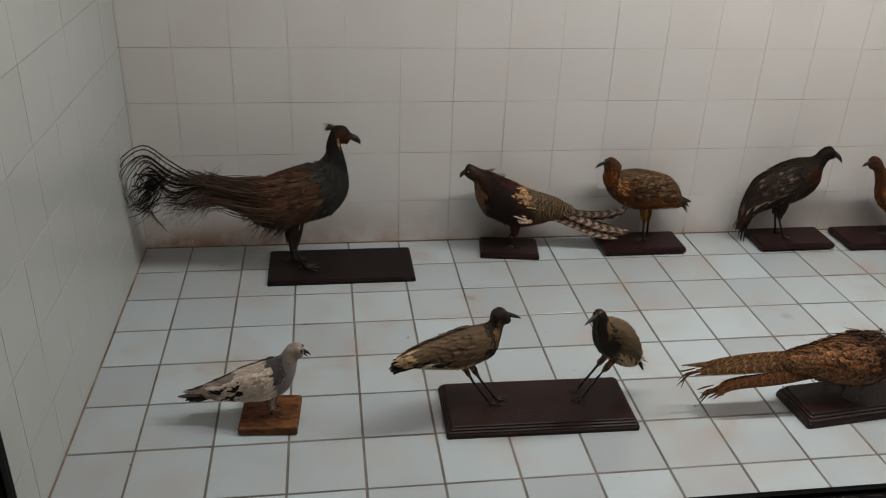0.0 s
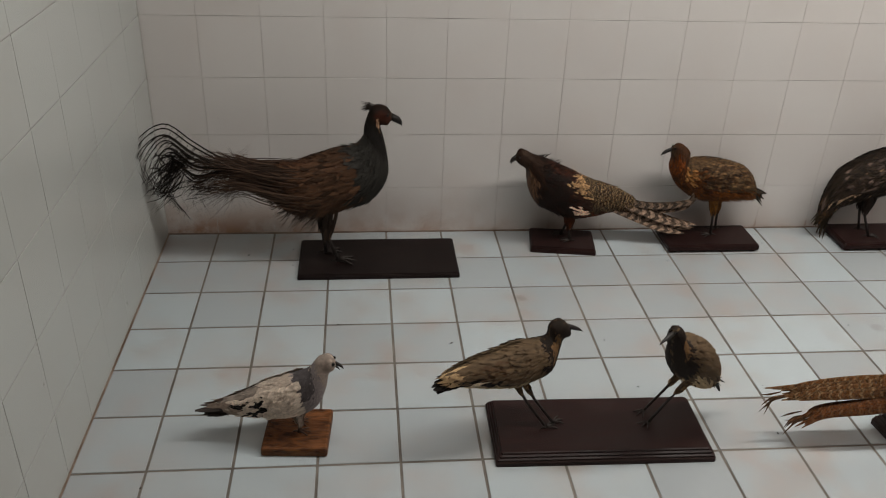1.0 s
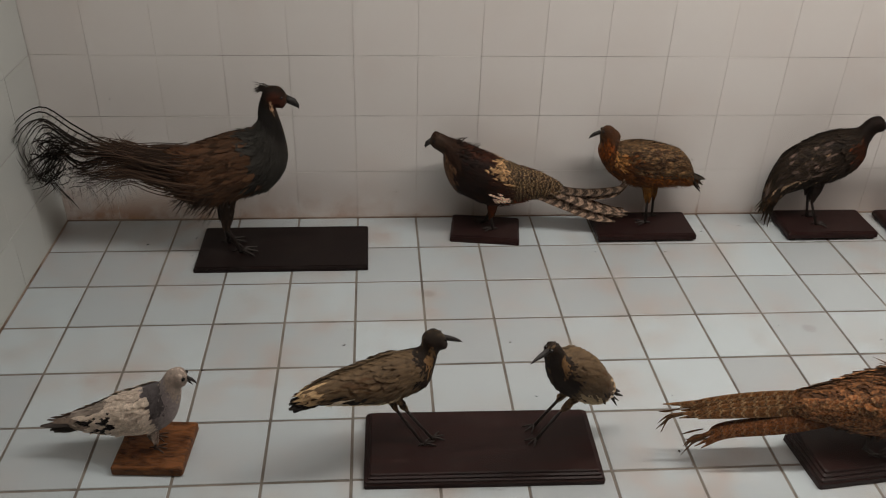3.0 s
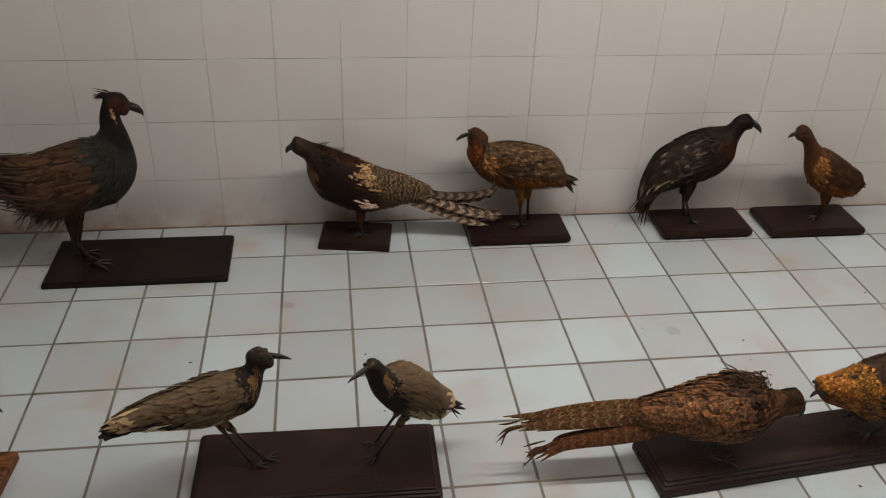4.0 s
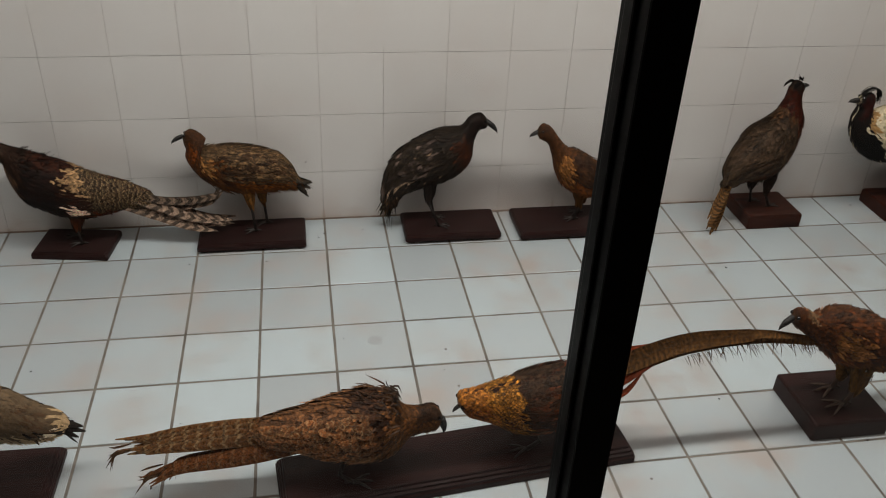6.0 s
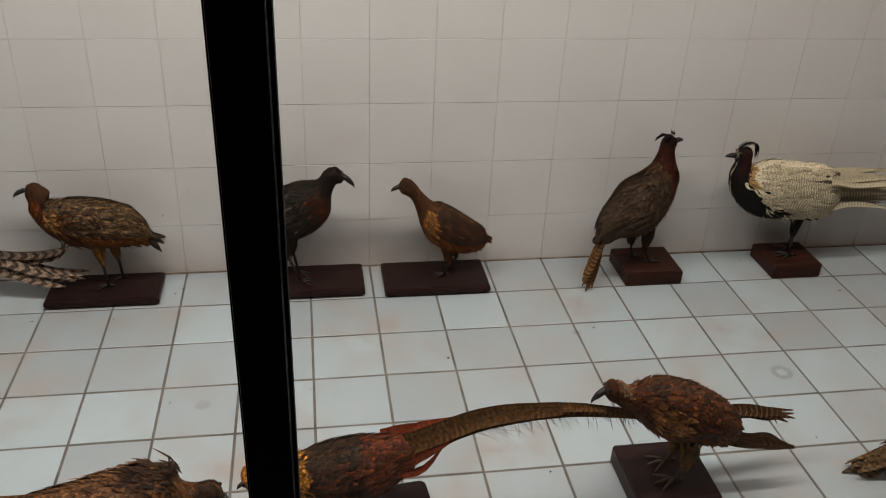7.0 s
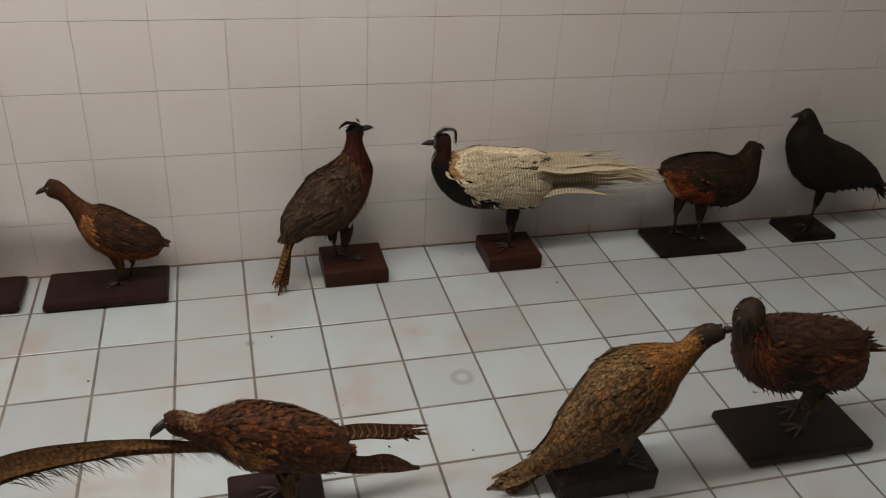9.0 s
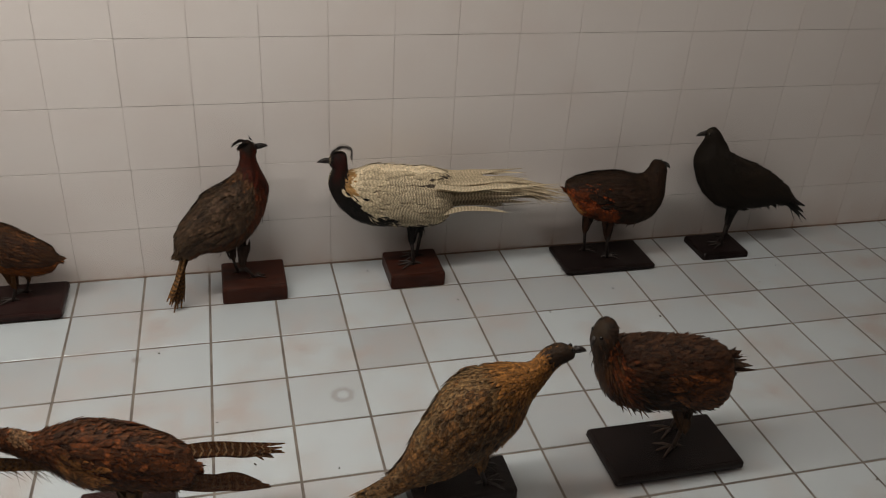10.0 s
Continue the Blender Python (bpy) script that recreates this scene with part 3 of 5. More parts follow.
def bird(mount, at, form, paint, seed, coat=0.042, vane=0.02, crown=0.012, neck=0.72, fluff=0.006, wing=None, tail=None,
         beak=None, beak_mat=HORN, beak_r=0.008, hook=0.12, gape=0.0, eye=None, eye_y=0.016, legs=(), leg_mat=DARKLEG, shank=0.0045, thigh=None, crest=None, name="body", label="", shag=110, feathers=PLUMAGE, uneven=0.52):
    """A stuffed bird on its board: body with plumes, two wings, tail, beak, eyes and legs. at: place and heading."""
    rng = np.random.default_rng(seed)
    coat, vane = coat * 0.74, vane * 0.62
    m = mount.matrix_basis.inverted() @ pose(at[0], at[1], 0, 0, 0, at[2])
    pl = Plumes()
    form.core(pl, paint)
    us, phs, ls, ws = [], [], [], []
    u = 0.02
    while u < 0.985:
        k = min(max((u - neck + 0.1) / 0.2, 0), 1)
        k = k * k * (3 - 2 * k)
        length = coat * (1 - k) + crown * k
        width = vane * (1 - k) + crown * 0.55 * k
        h = np.interp(u, form.u, form.h)
        count = max(7, int(2 * math.pi * h * 0.85 / (width * 0.62)))
        base = rng.uniform(0, 6.28)
        for c in range(count):
            us.append(u + rng.normal(0, 0.12) * length / form.length)
            phs.append(base + (c + rng.uniform(-0.3, 0.3)) * 2 * math.pi / count)
            ls.append(length), ws.append(width)
        u += length * 0.3 / form.length
    us, phs, ls, ws = map(np.array, (us, phs, ls, ws))
    clothe(pl, form, paint, us, phs % (2 * math.pi), ls, ws, fluff * ls / coat, 0.001, 0.16, rng, uneven)
    # ragged underside
    under = np.array([paint(np.array([x]), np.array([math.pi]))[0][0] for x in (0.2, 0.45)]).mean(0)
    tufts(form, under, 0.06, 0.6, math.pi * 0.6, math.pi * 1.4, shag, coat * 0.7, 0.006, 0.4, 0.5)(pl, rng)
    tufts(form, under * 0.9, 0.04, 0.3, 0, math.pi * 2, shag // 2, coat * 0.7, 0.006, 0.3, 0.2)(pl, rng)
    for extra_plumes in (crest if isinstance(crest, (list, tuple)) else [crest] if crest else []):
        extra_plumes(pl, rng)
    body = linked(name, pl.mesh(name), feathers, mount, label, m)
    if wing:
        for sgn in (1, -1):
            wp = Plumes()
            for (u0, u1, a, b, length, width, rise, count) in wing["rows"]:
                count, length, width = int(count * 1.7), length * 0.86, width * 0.72
                uu = rng.uniform(u0, u1, count)
                low = rng.uniform(a, b, count)
                ph = low * math.pi
                ph = ph if sgn > 0 else 2 * math.pi - ph
                clothe(wp, form, wing["paint"], uu, ph, length, width, np.full(count, 0.004), np.full(count, rise) * rng.uniform(0.7, 1.3, count), 0.07, rng, uneven)
            linked("wing", wp.mesh("wing"), feathers, body)
    if tail:
        tp = Plumes()
        tail(tp, rng)
        linked("tail", tp.mesh("tail"), feathers, body)
    if beak:
        part("beak", beak_form(bmesh.new(), beak[0], beak[1], beak_r, hook, gape), beak_mat, body, smooth=True)
    if eye:
        for sgn in (1, -1):
            bm = bmesh.new()
            skin = form.p[form.u > 0.8].reshape(-1, 3)
            skin = skin[skin[:, 1] * sgn > 0.25 * np.abs(skin[:, 1]).max()]
            spot = skin[np.argmin(np.hypot(skin[:, 0] - eye[0], skin[:, 2] - eye[1]))]
            bmesh.ops.create_icosphere(bm, subdivisions=2, radius=0.0048, matrix=Matrix.Translation((spot[0], spot[1] + sgn * 0.0012, spot[2])))
            part("eye", bm, EYE, body, smooth=True)
    for knots in legs:
        bm = bmesh.new()
        r = [shank * 1.25] + [shank] * (len(knots) - 1)
        tube(bm, knots, r)
        foot(bm, *knots[-1], shank * 0.62, shank * 8.5)
        leg = part("leg", bm, leg_mat, body, smooth=True)
        if thigh:
            tp = Plumes()
            k0, k1 = np.array(knots[0]), np.array(knots[1])
            for _ in range(70):
                f, g = rng.uniform(-0.5, 0.55), rng.uniform(0, 6.28)
                rad = thigh[0] * (1 - 0.7 * max(f, 0)) * 0.8
                p = k0 + (k1 - k0) * f + np.array((math.cos(g), math.sin(g), 0)) * rad
                d = (k1 - k0) / np.linalg.norm(k1 - k0) * thigh[0] * 1.5
                q = p + d - np.array((math.cos(g), math.sin(g), 0)) * rad * 0.45
                ribbon(tp, [p, (p + q) / 2 + rng.normal(0, 0.002, 3), q], 0.011, (-math.sin(g), math.cos(g), 0), np.array(thigh[1]) * rng.uniform(0.7, 1.3), cut=4, taper=(0.8, 1, 0.2))
            linked("thigh", tp.mesh("thigh"), PLUMAGE, leg)
    return body


def board(name, x0, x1, y0, y1, h, mat, label, style="board", turn=0.0, feet=0.0):
    """A wooden stand as an Empty with its plinth; the birds fixed on it become its parts."""
    mount = tagged(new(name), label, "stuffed bird", "stuffed birds in the case")
    mount.matrix_basis = pose((x0 + x1) / 2, (y0 + y1) / 2, 0, 0, 0, turn)
    a, b = (x1 - x0) / 2, (y1 - y0) / 2
    if style == "board":
        prof = [(0, feet), (0, feet + (h - feet) * 0.6), (0.003, h - 0.003), (0.006, h - 0.0025), (0.0075, h)]
    elif style == "moulded":
        prof = [(0, 0), (0, h * 0.34), (0.003, h * 0.42), (0.003, h * 0.56), (0.008, h * 0.62), (0.008, h * 0.76), (0.013, h * 0.82), (0.014, h * 0.96), (0.017, h)]
    else:
        prof = [(0.002, 0), (0, 0.003), (0, h - 0.006), (0.002, h - 0.002), (0.006, h)]
    bm = bmesh.new()
    loops = []
    for inset, z in prof:
        c = 0.004
        A, B = a - inset, b - inset
        ring = [(-A + c, -B), (A - c, -B), (A, -B + c), (A, B - c), (A - c, B), (-A + c, B), (-A, B - c), (-A, -B + c)]
        loops.append([bm.verts.new((x, y, z)) for x, y in ring])
    for r0, r1 in zip(loops, loops[1:]):
        for k in range(8):
            bm.faces.new((r0[k], r0[(k + 1) % 8], r1[(k + 1) % 8], r1[k]))
    bm.faces.new(loops[-1])
    bm.faces.new(loops[0][::-1])
    plinth = part("plinth", bm, mat, mount)
    if feet:
        for sx in (-1, 1):
            for sy in (-1, 1):
                cx, cy = sx * (a - 0.02), sy * (b - 0.02)
                part("foot_block", box(bmesh.new(), cx - 0.012, cx + 0.012, cy - 0.012, cy + 0.012, 0, feet - 0.0005, 0.003), mat, plinth)
    return mount


# ---- the stuffed birds, along the back wall ----
def fan(root, ends, width, col, bar, period, spread_y, count, edge=0.0, sag=0.0, taper=(0.6, 1.0, 0.95, 0.25), roof=0.55):
    """A tail of long plumes from around root to around each of ends (along, up); roof: how steeply the two halves slope."""
    def make(tp, rng):
        for i in range(count):
            e = ends[i % len(ends)]
            sgn = -1 if (i // len(ends)) % 2 else 1
            y = sgn * rng.uniform(0, spread_y)
            r = np.array((root[0] + rng.normal(0, 0.006), y * 0.45, root[1] + rng.normal(0, 0.006)))
            q = np.array((e[0] + rng.normal(0, 0.012), y, e[1] + rng.normal(0, 0.006) - abs(y) * 0.5))
            mid = (r + q) / 2 + np.array((0, 0, sag))
            ribbon(tp, [r, mid, q], width * rng.uniform(0.8, 1.15), (0, sgn * math.cos(roof), -math.sin(roof)), np.array(col) * rng.uniform(0.75, 1.2), bar, edge, period, 12, taper)
    return make


def stray(root, count, length, col, spread=0.02, down=1.0):
    """Loose, hair-like barbs that hang from a place."""
    def make(tp, rng):
        for _ in range(count):
            a = np.array((root[0] + rng.normal(0, spread), rng.normal(0, spread), root[1] + rng.normal(0, spread * 0.4)))
            b = a + np.array((-length * rng.uniform(0.1, 0.8), rng.normal(0, 0.01), -down * length * rng.uniform(0.4, 1.0)))
            ribbon(tp, [a, (a + b) / 2 + rng.normal(0, 0.004, 3), b], 0.003, (0, 1, 0.3), np.array(col), cut=5)
    return make


# long-tailed dark bird with a wispy drooping train
train = (0.02, 0.013, 0.011)
mount = board("mounted_bird", 0.5, 1.036, -0.335, -0.08, 0.017, BLACKBOARD, "large dark long-tailed stuffed bird with wispy train on a black board", "board")


def train_tail(tp, rng):
    brown = np.array((0.085, 0.058, 0.044))
    for i in range(440):       # the soft, hairy middle of the train
        y = rng.normal(0, 0.02)
        top = rng.uniform(0, 1)
        z0, z1 = 0.36 - 0.11 * top, 0.38 - 0.095 * top
        end = rng.uniform(-0.47, -0.24)
        fray = rng.uniform(0, 1) * top
        wob = rng.normal(0, 0.007, 4)
        ribbon(tp, [(-0.05 - rng.uniform(0, 0.1), y * 2.2, z0), (-0.2, y * 1.5, z1 - 0.02 + wob[0]), (-0.29, y, z1 + wob[1] - 0.012 * fray), (end, y * 1.4 + wob[2], z1 - 0.01 + 0.045 * (1 - top) - 0.1 * fray + wob[3])], 0.0032, (0, 0.5, 0.85), brown * rng.uniform(0.45, 1.5), taper=(0.7, 1, 0.6, 0.1))
    for i in range(15):        # curved plumes that rise, arch over and hang, each a shaft with loose barbs
        k = (i + rng.uniform(-0.3, 0.3)) / 14
        y = rng.normal(0, 0.022)
        reach, crest = -0.605 + 0.1 * k, 0.492 - 0.13 * k
        axis = np.array([(-0.2, y * 0.4, 0.352 - 0.03 * k), (-0.33, y, 0.373 - 0.035 * k), (-0.42, y, crest - 0.06), (-0.5 + 0.02 * k, y, crest), (reach + 0.025, y, crest - 0.04), (reach, y, crest - 0.1), (reach + 0.02 + 0.03 * k, y, crest - 0.17 - 0.03 * rng.uniform(0, 1))])
        ribbon(tp, axis, 0.0044, (0, 0.7, 0.7), np.array(train) * rng.uniform(0.5, 1.0), cut=26, taper=(1.5, 1.2, 1, 0.8, 0.4))
        f = rng.uniform(0.2, 1.0, 64)
        at = smooth_curve(np.linspace(0, 1, 7), axis, f)
        for p, g in zip(at, f):
            ln = rng.uniform(0.02, 0.06)
            q = p + np.array((-ln * rng.uniform(0.2, 0.9) * (1.25 - g), rng.normal(0, 0.01), -ln * rng.uniform(0.35, 1.0)))
            ribbon(tp, [p, (p + q) / 2 + rng.normal(0, 0.002, 3), q], 0.0021, (0, 0.8, 0.5), np.array(train) * rng.uniform(0.5, 1.5), cut=4, taper=(1, 0.8, 0.3))
    for i in range(64):        # dark end of the train
        y = rng.normal(0, 0.018)
        ribbon(tp, [(-0.46 + rng.normal(0, 0.03), y, 0.37 + rng.normal(0, 0.02)), (-0.51 + rng.normal(0, 0.02), y, 0.32 + rng.normal(0, 0.03)), (-0.55 + rng.normal(0, 0.028), y, 0.262 + rng.normal(0, 0.035))], 0.0042, (0, 0.5, 0.8), np.array(train) * rng.uniform(0.3, 0.9), taper=(0.8, 1, 0.6, 0.1))
    for i in range(110):       # thin strands that hang
        s = -0.25 - 0.24 * rng.beta(2, 1.6)
        y = rng.normal(0, 0.022)
        z = 0.33 - rng.uniform(0, 0.07)
        low = rng.uniform(0.16, 0.28)
        ribbon(tp, [(s + 0.05, y, z), (s + rng.normal(0, 0.012), y, (z + low) / 2 + 0.02), (s - rng.normal(0.01, 0.015), y + rng.normal(0, 0.01), low)], 0.002, (0, 0.7, 0.4), np.array(train) * rng.uniform(0.6, 1.6), taper=(1, 0.9, 0.3))


def ear_tufts(pl, rng):
    for _ in range(40):
        y = rng.normal(0, 0.012)
        ribbon(pl, [(0.15, y, 0.545), (0.13, y, 0.553 + rng.normal(0, 0.004)), (0.115 + rng.normal(0, 0.008), y * 1.3, 0.55 + rng.normal(0, 0.008))], 0.004, (0, 1, 0.3), np.array((0.02, 0.015, 0.012)), cut=5)


dark_cock = zones([(0, 1, 0, 1, (0.075, 0.056, 0.044), 0, 0, 0.05), (0, 0.3, 0, 1, (0.07, 0.048, 0.036), 0, 0, 0.05), (0.25, 0.55, 0.3, 1, (0.085, 0.064, 0.05), 0, 0, 0.05),
                   (0.5, 1, 0, 1, (0.036, 0.044, 0.05), 0, 0, 0.05), (0.74, 0.86, 0, 1, (0.013, 0.014, 0.017), 0, 0, 0.05), (0.86, 1, 0, 1, (0.018, 0.013, 0.011), 0, 0, 0.05), (0.9, 1, 0.3, 0.9, (0.055, 0.026, 0.02), 0, 0, 0.05), (0.87, 0.92, 0.55, 0.75, (0.3, 0.26, 0.22), 0, 0, 0.05)])
form = Form([(-0.19, 0.318, 0.05, 20), (-0.129, 0.28, 0.088, 4), (-0.049, 0.281, 0.111, -2), (0.037, 0.309, 0.11, -6), (0.113, 0.335, 0.104, -15), (0.15, 0.391, 0.083, -30), (0.15, 0.443, 0.06, -39), (0.148, 0.492, 0.039, -40), (0.155, 0.526, 0.034, -20), (0.181, 0.526, 0.033, -7), (0.204, 0.519, 0.02, 7)], (0.5, 0.75, 0.8, 0.8, 0.75, 0.8, 0.85))
bird(mount, (0.61, -0.215, 0), form, dark_cock, 11, feathers=SLEEK, uneven=0.34, coat=0.055, vane=0.022, neck=0.62, fluff=0.007, tail=train_tail, beak=((0.204, 0.518), (0.232, 0.49)), beak_r=0.0105, hook=0.22, eye=(0.185, 0.533), eye_y=0.0235,
     legs=[[(-0.015, 0.03, 0.19), (-0.03, 0.03, 0.11), (-0.02, 0.03, 0.019)], [(0.0, -0.03, 0.19), (-0.012, -0.03, 0.11), (0.025, -0.03, 0.019)]], shank=0.0065, thigh=(0.036, (0.06, 0.042, 0.032)), crest=[ear_tufts, tufts(form, (0.065, 0.045, 0.034), 0.05, 0.3, math.pi * 0.55, math.pi * 1.45, 260, 0.06, 0.007, 0.35, 0.9)],
     wing={"paint": zones([(0, 1, 0, 1, (0.085, 0.063, 0.049), 0, 0, 0.05), (0, 1, 0, 1, (0.05, 0.038, 0.03), 0, 0, 0.05, 0.3)]), "rows": [(0.28, 0.52, 0.14, 0.6, 0.06, 0.024, 0.006, 90), (0.2, 0.36, 0.2, 0.62, 0.12, 0.02, 0.004, 34)]})

# chestnut pheasant with a long banded tail
mount = board("mounted_bird", 1.315, 1.545, -0.185, -0.03, 0.022, BOARD, "stuffed chestnut pheasant with long banded tail on a small dark board", "board", turn=-8)
buff, rusty = (0.3, 0.225, 0.175), (0.12, 0.042, 0.016)
def banded(tp, rng):
    for i in range(17):        # lower bundle
        y = rng.normal(0, 0.013)
        k = rng.uniform(-1, 1)
        ribbon(tp, [(-0.17, y, 0.165 + 0.022 * k), (-0.26, y, 0.128 + 0.022 * k), (-0.36, y * 1.3, 0.086 + 0.02 * k), (rng.uniform(-0.5, -0.43), y * 1.6, 0.068 + 0.014 * k)], 0.03, (0, -0.45, 0.9), np.array(buff) * rng.uniform(0.6, 1.15), 0.94, -0.3, 0.032 + rng.normal(0, 0.003), 16, (0.8, 1, 1, 0.7, 0.15))
    for i in range(9):         # upper bundle, its end turned up
        y = rng.normal(0.01, 0.008)
        k = rng.uniform(-1, 1)
        ribbon(tp, [(-0.17, y, 0.18 + 0.014 * k), (-0.27, y, 0.15 + 0.012 * k), (-0.36, y, 0.147 + 0.01 * k), (-0.43, y + 0.02, 0.17 + 0.008 * k), (-0.456 + rng.normal(0, 0.008), y + 0.025, 0.205 + rng.normal(0, 0.012))], 0.025, (0, -0.45, 0.9), np.array(buff) * rng.uniform(0.6, 1.15), 0.94, -0.3, 0.036 + rng.normal(0, 0.003), 18, (0.8, 1, 1, 0.8, 0.15))


form = Form([(-0.25, 0.146, 0.028, -8), (-0.166, 0.174, 0.047, -8), (-0.098, 0.182, 0.068, 5), (-0.023, 0.194, 0.09, 1), (0.051, 0.223, 0.092, -3), (0.109, 0.254, 0.085, -4), (0.142, 0.301, 0.05, -7), (0.153, 0.324, 0.036, 5), (0.176, 0.337, 0.029, 7), (0.196, 0.333, 0.017, 3)], (0.6, 0.75, 0.85, 0.85, 0.8, 0.85, 0.85))
pheasant = zones([(0, 1, 0, 1, (0.045, 0.02, 0.013), 0, -0.3, 0.05), (0.0, 0.45, 0, 0.78, (0.04, 0.026, 0.018), -1.0, 0.25, 0.0135), (0.23, 0.42, 0.72, 1, rusty, 0, 0, 0.05), (0.4, 0.53, 0.08, 0.36, (0.27, 0.23, 0.165), 0, 0, 0.03),
                  (0.5, 0.7, 0, 0.34, (0.05, 0.022, 0.014), 0, -0.4, 0.05), (0.49, 0.76, 0.34, 1, (0.022, 0.012, 0.012), 0, 0, 0.05), (0.71, 0.88, 0, 0.5, (0.04, 0.028, 0.024), 0, 0, 0.05), (0.76, 0.9, 0.5, 1, (0.14, 0.11, 0.09), 0, 0, 0.05), (0.88, 1, 0, 1, (0.06, 0.05, 0.046), 0, 0, 0.05)])
bird(mount, (1.43, -0.105, 180), form, pheasant, 12, coat=0.036, vane=0.018, neck=0.78, tail=banded, beak=((0.193, 0.334), (0.206, 0.312)), beak_r=0.0075, hook=0.25, eye=(0.184, 0.343), eye_y=0.02,
     legs=[[(-0.018, 0.026, 0.13), (-0.015, 0.026, 0.07), (-0.022, 0.026, 0.0235)], [(-0.02, -0.026, 0.13), (-0.018, -0.026, 0.07), (0.0, -0.026, 0.0235)]], thigh=(0.024, rusty),
     crest=tufts(form, (0.03, 0.018, 0.014), 0.6, 0.78, -0.9, 0.9, 70, 0.03, 0.009, 0.5, -0.2),
     wing={"paint": zones([(0, 1, 0, 1, (0.02, 0.013, 0.014), 0, 0, 0.05), (0, 0.54, 0.25, 0.8, (0.035, 0.018, 0.014), 0, -0.3, 0.05), (0.38, 0.53, 0.18, 0.37, (0.27, 0.23, 0.165), 0, 0, 0.05), (0.43, 0.52, 0.58, 0.7, (0.62, 0.6, 0.6), 0, 0, 0.05)]), "rows": [(0.5, 0.71, 0.24, 0.62, 0.034, 0.014, 0.007, 120), (0.4, 0.54, 0.4, 0.7, 0.045, 0.012, 0.006, 70)]})

# streaked olive and orange partridge
mount = board("mounted_bird", 1.8, 2.137, -0.19, -0.03, 0.03, BOARD, "stuffed streaked brown game bird with hooked bill on dark footed board", "board", feet=0.009)
olive, orange = (0.155, 0.128, 0.088), (0.22, 0.115, 0.036)
form = Form([(-0.157, 0.197, 0.028, 5), (-0.119, 0.226, 0.058, 10), (-0.052, 0.237, 0.073, 5), (0.013, 0.243, 0.082, 9), (0.086, 0.252, 0.074, 6), (0.129, 0.272, 0.06, 0), (0.138, 0.3, 0.052, -28), (0.147, 0.324, 0.044, -45), (0.16, 0.351, 0.031, -25), (0.178, 0.358, 0.025, -10)], (0.7, 0.85, 0.9, 0.85, 0.8, 0.8, 0.9))
partridge = zones([(0, 1, 0, 1, olive, 0.25, -0.75, 0.02), (0, 0.6, 0.55, 1, orange, 0.6, -0.3, 0.016), (0.5, 0.8, 0.3, 1, (0.13, 0.07, 0.028), 0.3, -0.3, 0.015), (0.66, 0.76, 0.3, 0.55, (0.27, 0.19, 0.1), 0, 0, 0.02), (0.78, 1, 0, 1, (0.07, 0.042, 0.024), 0, -0.2, 0.02), (0.82, 0.95, 0.45, 1, (0.14, 0.065, 0.022), 0, 0, 0.02)])
bird(mount, (1.965, -0.092, 180), form, partridge, 13, coat=0.046, vane=0.015, neck=0.72, fluff=0.009, beak=((0.184, 0.356), (0.214, 0.334)), beak_r=0.006, hook=0.16, eye=(0.172, 0.366), eye_y=0.02,
     legs=[[(-0.0, 0.022, 0.18), (-0.008, 0.022, 0.11), (-0.014, 0.022, 0.031)], [(-0.035, -0.026, 0.17), (-0.045, -0.026, 0.1), (-0.05, -0.026, 0.031)]], thigh=(0.026, orange), leg_mat=DARKLEG,
     tail=fan((-0.13, 0.21), [(-0.17, 0.19), (-0.19, 0.165), (-0.165, 0.21)], 0.022, (0.05, 0.04, 0.03), 0.4, 0.02, 0.03, 16),
     wing={"paint": zones([(0, 1, 0, 1, (0.16, 0.132, 0.09), 0.2, -0.95, 0.03), (0, 1, 0, 1, (0.05, 0.036, 0.024), 0, 0, 0.03, 0.35)]), "rows": [(0.3, 0.58, 0.1, 0.5, 0.05, 0.016, 0.007, 90), (0.12, 0.34, 0.12, 0.5, 0.06, 0.016, 0.006, 40)]})

# blackish bird with white flecks
mount = board("mounted_bird", 2.455, 2.772, -0.195, -0.03, 0.032, BOARD, "stuffed blackish fowl with white flecks on a dark footed board", "board", feet=0.01)
soot = (0.019, 0.0165, 0.0165)
form = Form([(-0.215, 0.085, 0.022, -75), (-0.203, 0.155, 0.044, -46), (-0.172, 0.204, 0.07, -35), (-0.127, 0.236, 0.085, -30), (-0.068, 0.268, 0.093, -25), (-0.01, 0.3, 0.088, -24), (0.029, 0.328, 0.062, -24), (0.036, 0.356, 0.04, -28), (0.056, 0.394, 0.029, -32), (0.076, 0.4, 0.028, -16), (0.095, 0.392, 0.02, -4)], (0.5, 0.7, 0.85, 0.85, 0.8, 0.85, 0.85), 0.84)
flecked = zones([(0, 1, 0, 1, soot, 0, 0.06, 0.05), (0, 0.16, 0, 1, (0.1, 0.075, 0.05), 0.95, 0, 0.016), (0.1, 0.6, 0.1, 0.75, (0.2, 0.18, 0.15), 0.2, -0.9, 0.012, 0.07), (0.12, 0.4, 0.52, 0.64, (0.5, 0.46, 0.4), 0.4, -0.8, 0.012, 0.3), (0.7, 0.79, 0.3, 1, (0.055, 0.026, 0.015), 0, 0, 0.05), (0.8, 1, 0, 1, (0.018, 0.014, 0.015), 0, 0, 0.05)])
